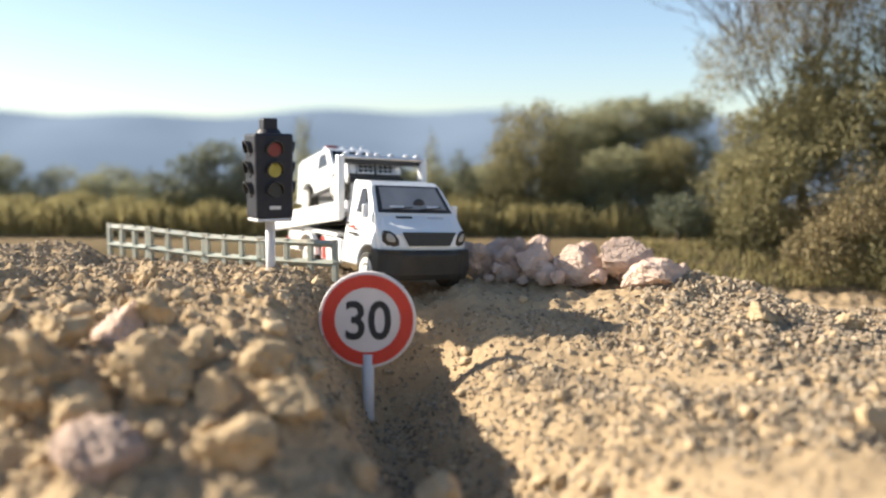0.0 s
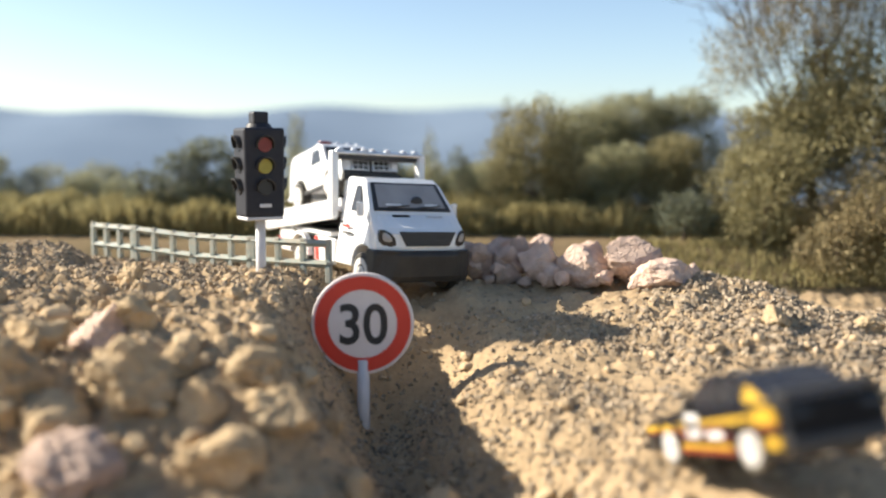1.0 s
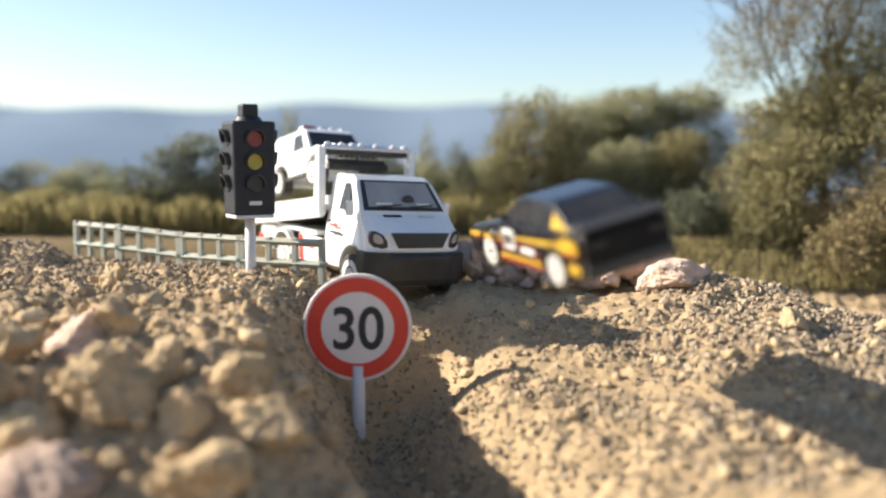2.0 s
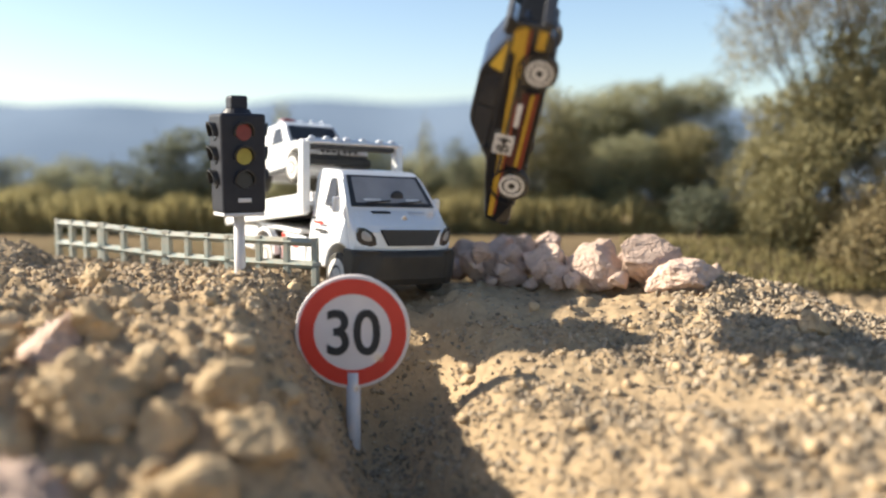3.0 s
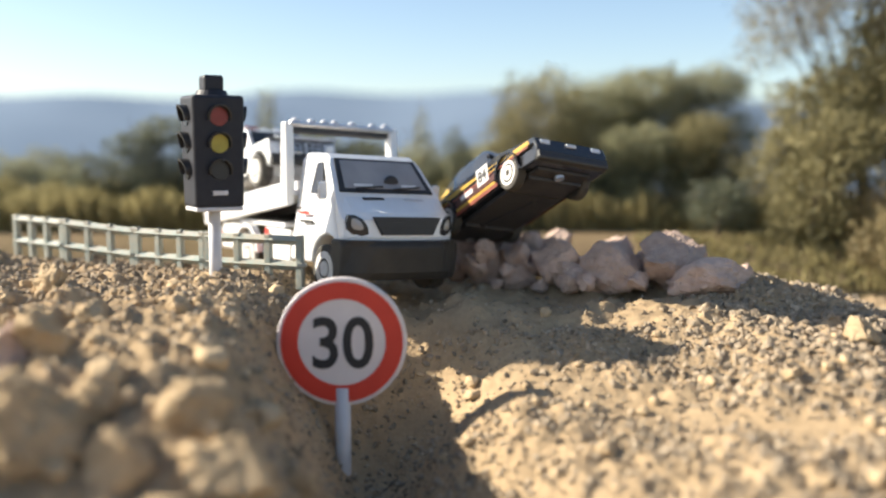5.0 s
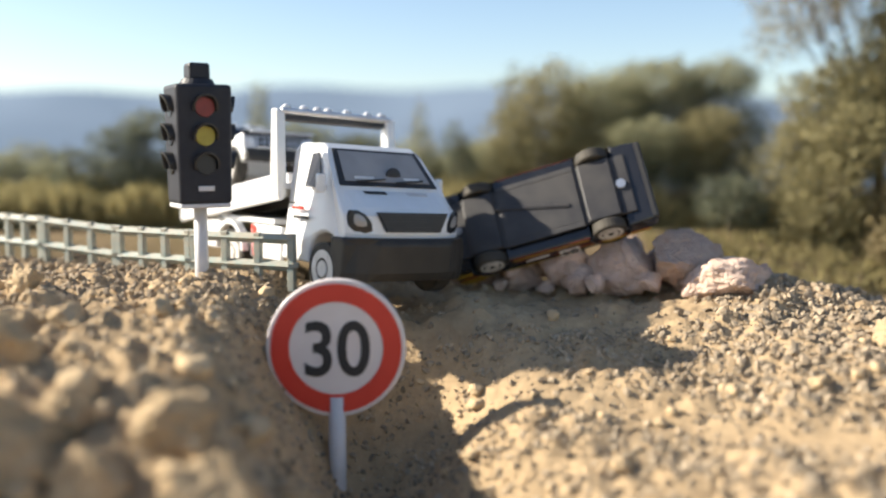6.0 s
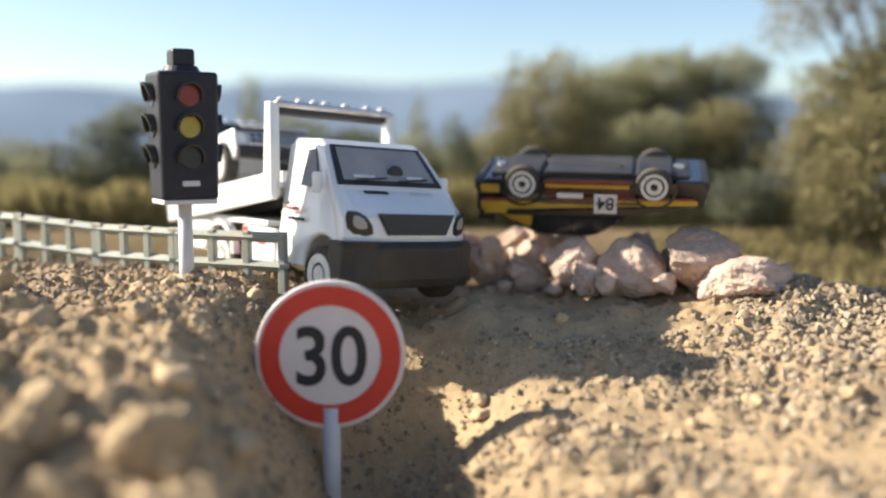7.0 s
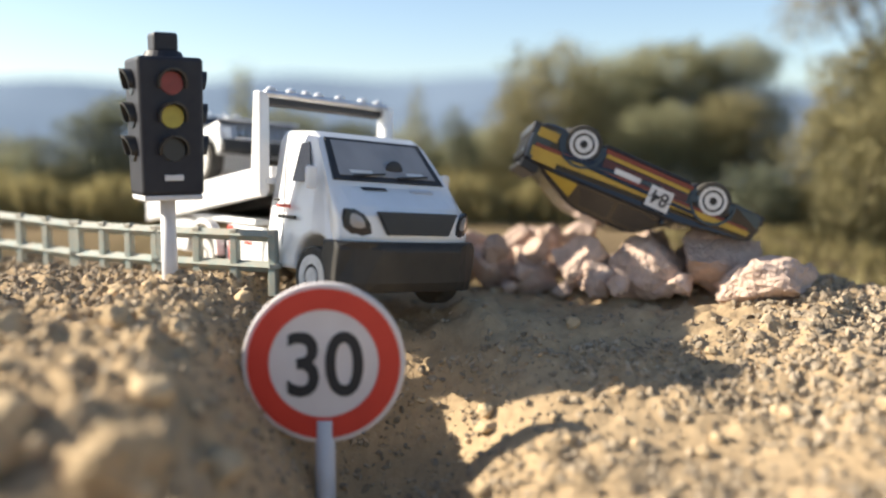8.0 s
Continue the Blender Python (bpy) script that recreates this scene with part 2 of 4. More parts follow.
def traffic_light(m):
    t = thing("traffic_light", "four-sided dark grey toy traffic light on a pale post", "traffic light", m=m)
    part("post", rod(1.75, 1.55, (0, 0, -8), (0, 0, 19.5), 20), GREY, t, smooth=True)
    base = box(12.2, 10.6, 1.1, 0, 0, 19.2, 0.3)
    part("base_plate", base, GREY, t, "pale grey base plate")
    shell = box(12.8, 11.2, 28.4, 0, 0, 20.2, 0.9, 3)
    for v in shell.verts:
        k = 1.0 + 0.06 * (v.co.z - 20.2) / 28.4
        v.co.x *= k
        v.co.y *= k
    body = part("housing", shell, SLATE, t)
    part("cap", box(5.2, 5.2, 4.2, 0, 0, 49.6, 0.7), SLATE, t)
    part("collar", rod(4.4, 3.6, (0, 0, 48.5), (0, 0, 50.0), 24), SLATE, t)
    half = ((0, -5.75, 0), (-6.55, 0, -90), (6.55, 0, 90))
    for k, (px, py, rz) in enumerate(half):
        for j, (z, lens) in enumerate(((43.2, LENS_RED), (36.4, LENS_YELLOW), (29.6, LENS_DARK))):
            hood(body, (px, py, z), rz)
            d = rod(2.5, 2.3, (0, 0.3, 0), (0, -0.35, 0), 24)
            part("lens", d, lens if k == 0 else LENS_DARK, body, "", at(px, py, z, 0, 0, rz))
    part("badge", box(3.9, 0.5, 1.2, 0, -5.75, 23.3, 0.15), GREY, body, "pale grey badge")
    return t


# the lens stays focused on the traffic light
cam.data.dof.focus_object = traffic_light(at(-59.6, 262, 68.7, 0, 0, 30))

# ---- fence ----
RAIL = mat("weathered_rail", (0.20, 0.28, 0.265), 0.6, second=(0.36, 0.31, 0.24), scale=500, bump=0.2, spread=0.6)


def fence_section(a, b):
    t = thing("fence", "low dusty grey-green toy fence panel stuck in the sand", "fence", "fence along the track")
    a, b = Vector(a), Vector(b)
    t.matrix_basis = at(*a)
    d = b - a
    rz = math.degrees(math.atan2(d.y, d.x))
    slope = d.z
    for i in range(4):
        k = 0.03 + 0.94 * i / 3
        part("post", box(2.0, 1.8, 14.5, 0, 0, -14, 0.25, 1), RAIL, t, m=at(d.x * k, d.y * k, slope * k, 0, 0, rz))
    for z in (-0.9, -7.6):
        q = d.normalized()
        r = rod(1.25, 1.25, q * 0.6 + Vector((0, 0, z)), Vector((d.x, d.y, slope + z)) - q * 0.6, 4)
        part("rail", r, RAIL, t)
    part("foot", box(2.6, 2.6, 1.2, d.x * 0.985, d.y * 0.985, slope - 7.9, 0.2, 1), RAIL, t)
    return t


FENCE = ((-132, 308, 83.2), (-112.6, 297, 82.7), (-88, 286, 81), (-65.5, 275, 80.8), (-37, 264, 80.6))
for fa, fb in zip(FENCE[:-1], FENCE[1:]):
    fence_section(fa, fb)

# ---- vehicles: materials ----
TYRE = mat("tyre", (0.02, 0.019, 0.018), 0.75, second=(0.07, 0.06, 0.045), scale=300)
HUB = mat("pale_hub", (0.72, 0.70, 0.68), 0.4, second=(0.58, 0.56, 0.52), scale=600)
SILVER = mat("silver", (0.62, 0.63, 0.65), 0.28, metal=0.8, scale=300)
GLASS = mat("tinted_window", (0.26, 0.25, 0.245), 0.1, second=(0.36, 0.345, 0.335), scale=90, spec=0.7)
SMOKE = mat("smoked_window", (0.022, 0.022, 0.026), 0.14, second=(0.045, 0.043, 0.041), scale=120, spec=0.4)
CLEAR = mat("clear_lamp", (0.75, 0.77, 0.80), 0.12, second=(0.6, 0.62, 0.65), scale=300, coat=0.5)
MATT = mat("matt_black", (0.008, 0.008, 0.009), 0.7, second=(0.014, 0.014, 0.014), scale=200, spec=0.15)
PAINT = mat("black_gloss_paint", (0.008, 0.009, 0.013), 0.22, second=(0.02, 0.02, 0.022), scale=220, coat=0.5, spec=0.4, spread=0.9)
YELLOW = mat("yellow_print", (0.52, 0.33, 0.035), 0.4, second=(0.38, 0.22, 0.02), scale=160)
ORANGE = mat("rust_red_print", (0.22, 0.04, 0.018), 0.45, second=(0.17, 0.03, 0.015), scale=160)
MAROON = mat("maroon_print", (0.085, 0.018, 0.014), 0.4, second=(0.06, 0.012, 0.01), scale=160)
PLATE = mat("white_print", (0.72, 0.71, 0.70), 0.5, second=(0.62, 0.60, 0.58), scale=200)
UNDER = mat("chassis_grey", (0.022, 0.021, 0.024), 0.5, second=(0.055, 0.05, 0.046), scale=160, bump=0.2)
BUMPER = mat("dusty_black_plastic", (0.014, 0.014, 0.014), 0.5, second=(0.05, 0.044, 0.036), scale=140, spread=0.9, spec=0.35)


def wheel(parent, x, y, z, r, w, hub=HUB, rings=False):
    """A wheel whose outer face looks along the sign of y."""
    s = 1 if y > 0 else -1
    bm = rod(r, r, (0, -w / 2, 0), (0, w / 2, 0), 28)
    bmesh.ops.bevel(bm, geom=[e for e in bm.edges if e.calc_face_angle(0) > 1.0], offset=0.5, segments=2, profile=0.5, affect="EDGES")
    t = part("wheel", bm, TYRE, parent, m=at(x, y, z), smooth=False)
    if rings:
        part("rim", tube(0.56 * r, 0.73 * r, s * w / 2 - s * 0.2, s * (w / 2 + 0.18)), hub, t, "white-ringed wheel rim")
        part("hub", tube(0.2 * r, 0.44 * r, s * w / 2 - s * 0.2, s * (w / 2 + 0.25)), hub, t)
        part("cap", rod(0.16 * r, 0.14 * r, (0, 0, 0), (0, s * (w / 2 + 0.3), 0), 12), TYRE, t)
    else:
        part("rim", tube(0.42 * r, 0.72 * r, s * w / 2 - s * 0.2, s * (w / 2 + 0.15)), hub, t)
        part("hub", rod(0.40 * r, 0.30 * r, (0, s * (w / 2 - 0.9), 0), (0, s * (w / 2 + 0.3), 0), 20), hub, t)
    return t


def tube(r0, r1, y0, y1, seg=32):
    bm = bmesh.new()
    ring = [[bm.verts.new((r * math.cos(2 * math.pi * i / seg), y, r * math.sin(2 * math.pi * i / seg))) for r, y in ((r0, y0), (r1, y0), (r1, y1), (r0, y1))] for i in range(seg)]
    for i in range(seg):
        a, b = ring[i], ring[(i + 1) % seg]
        for k in range(4):
            bm.faces.new((a[k], a[(k + 1) % 4], b[(k + 1) % 4], b[k]))
    bmesh.ops.recalc_face_normals(bm, faces=bm.faces)
    return bm


def arch(cx, cz, r, base, n=9):
    """Outline points of a wheel arch, front to rear, open at the height base."""
    a0 = math.asin((base - cz) / r)
    return [(cx + r * math.cos(a0 + (math.pi - 2 * a0) * i / n), cz + r * math.sin(a0 + (math.pi - 2 * a0) * i / n)) for i in range(n + 1)]


def taper(bm, z0, z1, k):
    """Draws the sides in above z0, to k of their width at z1."""
    for v in bm.verts:
        if v.co.z > z0:
            v.co.y *= 1 - (1 - k) * min(1.0, (v.co.z - z0) / (z1 - z0))
    return bm


# ---- recovery truck ----
def patch(pts, side, lift):
    """A plate that follows the cab's rounded nose, over an outline of (y, z) pairs."""
    nose = lambda y: -0.75 - 3.6 * (abs(y) / 16.8) ** 3
    bm = bmesh.new()
    n = len(pts)
    cy, cz = sum(p[0] for p in pts) / n, sum(p[1] for p in pts) / n
    front = [bm.verts.new((nose(y) + lift, side * y, z)) for y, z in pts]
    back = [bm.verts.new((nose(y) - 0.8, side * y, z)) for y, z in pts]
    mid = bm.verts.new((nose(cy) + lift + 0.25, side * cy, cz))
    for i in range(n):
        j = (i + 1) % n
        bm.faces.new((front[i], front[j], mid))
        bm.faces.new((front[i], back[i], back[j], front[j]))
    bmesh.ops.recalc_face_normals(bm, faces=bm.faces)
    return bm


def recovery_truck():
    t = thing("recovery_truck", "white toy flatbed recovery truck with a dusty black front bumper", "truck")
    out = [(-1.0, 10.5), (-0.4, 13.5), (-0.9, 17.6), (-2.6, 19.4), (-9.6, 23.2), (-17.8, 33.0), (-20, 34.2), (-30, 34.4), (-31.4, 33), (-31.4, 5.5), (-20.5, 5.5)]
    out += arch(-12.3, 6.0, 7.2, 5.6)[::-1] + [(-4.5, 5.5), (-1.5, 7)]
    bm = prism(out, -16.8, 16.8, steps=12)
    for v in bm.verts:
        if v.co.x > -4 and v.co.z < 20:
            v.co.x -= 3.6 * (abs(v.co.y) / 16.8) ** 3
    taper(bm, 20, 34.5, 0.80)
    bmesh.ops.bevel(bm, geom=[e for e in bm.edges if e.calc_face_angle(0) > 0.6 and abs(e.verts[0].co.y) > 12 and abs(e.verts[0].co.y - e.verts[1].co.y) < 1.5], offset=0.9, segments=3, profile=0.5, affect="EDGES")
    cab = part("cab", bm, WHITE, t)
    # windscreen
    n = Vector((9.8, 0, 8.2)).normalized()
    o = lambda x, y, z, d: Vector((x, y, z)) + n * d
    part("windscreen_seal", slab([o(-10.4, -14.4, 24.2, 0.05), o(-10.4, 14.4, 24.2, 0.05), o(-17.6, 12.4, 32.8, 0.05), o(-17.6, -12.4, 32.8, 0.05)], 0.28), BLACK, cab)
    ws = part("windscreen", slab([o(-11.2, -12.6, 25.1, 0.3), o(-11.2, 12.6, 25.1, 0.3), o(-17.2, 11.2, 32.2, 0.3), o(-17.2, -11.2, 32.2, 0.3)], 0.16), GLASS, cab, "grey tinted windscreen")
    for y0 in (-9.5, 2.0):
        part("wiper", rod(0.25, 0.2, o(-10.9, y0, 24.9, 0.7), o(-11.6, y0 + 8.5, 25.6, 0.7), 6), BLACK, ws)
    wheel_bm = bmesh.new()
    bmesh.ops.create_uvsphere(wheel_bm, u_segments=14, v_segments=8, radius=1.0, matrix=Matrix.Translation(o(-12.6, 2.2, 26.8, 0.45)) @ Matrix.Diagonal((0.4, 2.3, 1.9, 1)))
    part("steering_wheel", wheel_bm, INK, ws)
    for y0, y1 in ((-9.6, -4.0), (5.0, 9.6)):
        part("dash_strip", slab([o(-11.6, y0, 25.6, 0.46), o(-11.6, y1, 25.6, 0.46), o(-12.1, y1, 26.2, 0.46), o(-12.1, y0, 26.2, 0.46)], 0.1), PLATE, ws, "pale strip along the dashboard")
    for s in (-1, 1):
        yy = lambda z: s * (16.85 * (1 - 0.2 * max(0, (z - 20) / 14.5)) + 0.04)
        c = [(-15.4, yy(23.5), 23.5), (-22.6, yy(23.5), 23.5), (-22.6, yy(31.5), 31.5), (-19.8, yy(31.8), 31.8)]
        part("side_window", slab(c if s < 0 else c[::-1], -0.15 if s < 0 else -0.15), SMOKE, cab)
        mirror = box(1.3, 2.4, 4.6, -13.6, s * 17.6, 22.2, 0.55)
        part("wing_mirror", mirror, WHITE, cab)
        shape = ((10.9, 14.1), (11.2, 16.0), (12.5, 17.8), (14.4, 18.8), (15.7, 18.8), (16.1, 17.2), (15.9, 15.2), (14.8, 14.0), (12.6, 13.6))
        hl = part("headlight", patch(shape, s, 0.3), SMOKE, cab, "dark-rimmed clear headlight")
        part("reflector", patch([(13.9 + 0.55 * (y - 13.8), 16.6 + 0.55 * (z - 16.4)) for y, z in shape], s, 0.45), GLASS, hl, "grey reflector")
        part("door_handle", box(2.0, 0.4, 0.6, -27.2, s * 16.85, 19.2), BLACK, cab)
        part("side_moulding", box(6.5, 0.35, 0.7, -23.0, s * 16.85, 15.8), BLACK, cab)
        part("side_lettering", box(5.0, 0.3, 0.7, -24.5, s * 16.83, 18.0), RED, cab)
        part("door_seam", box(0.22, 0.16, 22, -24.6, s * 16.6, 7), GREY, cab)
    part("grille", slab([(-0.75, -7.6, 13.9), (-0.75, 7.6, 13.9), (-1.3, 10.2, 18.4), (-1.3, -10.2, 18.4)], 1.0), BLACK, cab, "black trapezoid mesh grille")
    for k in range(6):
        z = 14.4 + k * 0.66
        part("grille_bar", box(0.3, 15.6 + k * 0.75, 0.14, 0.24 - 0.09 * k, 0, z), UNDER, cab)
    part("bonnet_print", box(1.1, 6.2, 0.14, -8.6, -5.5, 22.75, rot=(0, 28, 0)), BLACK, cab)
    part("bonnet_vent", box(1.0, 6.0, 0.14, -8.4, 6.8, 22.65, rot=(0, 28, 0)), GREY, cab)
    # bumper
    bb = prism([(1.5, 4.6), (1.9, 11.2), (1.0, 12.6), (-8.2, 12.6), (-8.2, 9.0), (-4.8, 2.8), (0.4, 2.6)], -17.9, 17.9, steps=14)
    for v in bb.verts:
        if v.co.x > -4:
            v.co.x -= 4.6 * (abs(v.co.y) / 17.9) ** 4
    bmesh.ops.bevel(bb, geom=[e for e in bb.edges if e.calc_face_angle(0) > 0.5], offset=0.5, segments=2, profile=0.5, affect="EDGES")
    part("bumper", bb, BUMPER, t, "dusty black plastic bumper")
    for s in (-1, 1):
        wheel(t, -12.0, s * 15.1, 4.7, 6.2, 4.4)
        wheel(t, -57.0, s * 15.1, 4.7, 6.2, 4.8)
    part("chassis", box(54, 12, 3.5, -59, 0, 6.5, 0.3), UNDER, t)
    for s in (-1, 1):
        sk = part("side_panel", box(16, 1.2, 8.6, -40.5, s * 16.0, 4.6, 0.4), WHITE, t)
        yy = s * 16.62
        c = [(-46.5, yy, 5.0), (-43.6, yy, 5.0), (-45.4, yy, 13.0), (-48.0, yy, 13.0)]
        part("red_flash", slab(c if s < 0 else c[::-1], 0.1), RED, sk, "red diagonal flash")
        part("small_lettering", box(3.5, 0.2, 0.6, -38.5, s * 16.62, 9.2), RED, sk)
        part("mudguard", prism(arch(-57, 5.8, 8.2, 6.0) + arch(-57, 5.8, 7.0, 6.2)[::-1], s * 16.6 - 2.0, s * 16.6), WHITE, t)
        part("rear_panel", box(12, 1.2, 7.6, -72, s * 16.0, 5.5, 0.4), WHITE, t)
        part("tail_lamp", box(3.5, 0.4, 2.4, -77, s * 16.7, 7.5, 0.2), RED, t)
    part("rear_deck", box(40, 31, 1.4, -58, 0, 13.4, 0.3), WHITE, t)
    # tilted bed, in its own space
    bed = part("bed", box(58, 33.5, 1.6, -29, 0, 0, 0.3), WHITE, t, m=at(-31.8, 0, 22.6, 0, -8.5, 0))
    for s in (-1, 1):
        part("side_rail", box(57.5, 1.6, 6.6, -29, s * 17.2, -2.6, 0.4), WHITE, bed)
        part("guide", box(52, 5.0, 3.2, -30, s * 10.4, 1.6, 0.3), GREY, bed)
    part("subframe", box(50, 14, 2.6, -30, 0, -2.8, 0.3), UNDER, bed)
    for s in (-1, 1):
        up = prism([(0.6, 20.0), (-2.2, 20.6), (-4.8, -2.0), (-0.4, -2.0)], s * 16.9 - 1.3, s * 16.9 + 1.3, 0.5)
        part("upright", up, WHITE, bed)
    part("crossbar", box(4.4, 33.6, 1.5, -1.4, 0, 19.0, 0.6), SILVER, bed, "grey crossbar carrying small lamps")
    part("under_rail", box(2.6, 31.0, 1.6, -1.8, 0, 17.6, 0.3), UNDER, bed, "dark underside of the crossbar")
    for y in (-14.5, -9.5, -5.5, -2.2, 3.5, 10, 14.5):
        lm = bmesh.new()
        bmesh.ops.create_uvsphere(lm, u_segments=12, v_segments=8, radius=1.0, matrix=Matrix.Translation((-0.6, y, 20.9)) @ Matrix.Diagonal((1.0, 1.2, 0.75, 1)))
        part("work_lamp", lm, CLEAR, bed, "clear dome lamp", smooth=True)
    return t


TRUCK = recovery_truck()
SIZE = 1.04
for ob in TRUCK.children_recursive:
    ob.data.transform(Matrix.Scale(SIZE, 4))
    ob.matrix_basis.translation *= SIZE


# ---- carried off-road car ----
def offroad_car():
    t = thing("offroad_car", "white toy off-road car with roof light bar on the truck bed", "car")
    out = [(23, 5), (23, 12), (21.5, 13.4), (9.5, 14.4), (4.5, 21.5), (2, 22.6), (-21, 22.4), (-23.5, 20.5), (-24, 5), (-18.5, 5)]
    out += arch(-13.5, 5.0, 6.2, 5.2)[::-1] + arch(14, 5.0, 6.2, 5.2)[::-1] + [(20, 5)]
    bm = prism(out, -11.5, 11.5)
    taper(bm, 13, 22.6, 0.84)
    bmesh.ops.bevel(bm, geom=[e for e in bm.edges if e.calc_face_angle(0) > 0.7 and abs(e.verts[0].co.y - e.verts[1].co.y) < 6], offset=0.7, segments=2, profile=0.5, affect="EDGES")
    body = part("body", bm, WHITE, t)
    n = Vector((7.1, 0, 5.0)).normalized()
    part("windscreen", slab([Vector(p) + n * 0.1 for p in ((9.0, -9.6, 15.1), (9.0, 9.6, 15.1), (5.0, 8.8, 20.8), (5.0, -8.8, 20.8))], 0.2), SMOKE, body)
    for s in (-1, 1):
        yy = lambda z: s * (11.55 * (1 - 0.16 * max(0, (z - 13) / 9.6)))
        c = [(6.0, yy(15), 15), (-3.0, yy(15), 15), (-3.0, yy(20.6), 20.6), (2.6, yy(20.6), 20.6)]
        part("side_window", slab(c if s < 0 else c[::-1], 0.15), SMOKE, body)
        part("headlight", rod(1.35, 1.25, (22.9, s * 9.6, 10.2), (23.8, s * 9.6, 10.2), 18), CLEAR, body)
        for x in (14, -13.5):
            wheel(t, x, s * 10.6, 5.0, 5.2, 4.0)
        part("sill", box(16, 1.2, 1.6, 0, s * 11.6, 4.4, 0.3), BLACK, t)
    part("front_panel", box(0.7, 22.4, 7.0, 22.9, 0, 6.4, 0.3), BLACK, body)
    for s in (-1, 1):
        gr = part("grille", box(0.8, 7.4, 3.8, 23.3, s * 4.2, 8.3, 0.3), SILVER, body, "silver grille frame")
        for k in range(6):
            part("grille_slot", box(0.4, 1.6, 1.1, 23.65, s * 4.2 - 2.1 + 2.1 * (k % 3), 8.8 + 1.6 * (k // 3)), BLACK, gr)
        part("lamp_surround", box(0.6, 3.8, 4.2, 23.0, s * 9.6, 8.1, 0.4), SILVER, body)
    part("bull_bar", box(0.9, 21.5, 1.0, 25.6, 0, 12.2, 0.35), SILVER, t, "silver bar across the nose")
    part("bumper", box(2.4, 23.5, 2.6, 23.6, 0, 4.4, 0.5), BUMPER, t)
    bar = part("light_bar", box(2.6, 17.5, 1.3, -1.5, 0, 22.5, 0.4), SILVER, t, "silver roof light bar")
    part("red_lens", box(2.7, 5.0, 1.6, -1.5, -5.5, 22.9, 0.5), LENS_RED, bar, "red lens")
    for y in (-1, 3.5, 7.5):
        part("clear_lens", rod(0.9, 0.8, (-0.3, y, 23.4), (0.4, y, 23.4), 12), CLEAR, bar)
    part("spare_wheel", rod(5.4, 5.4, (-24.2, 0, 12), (-26.6, 0, 12), 24), TYRE, t)
    return t


OFFROAD = offroad_car()


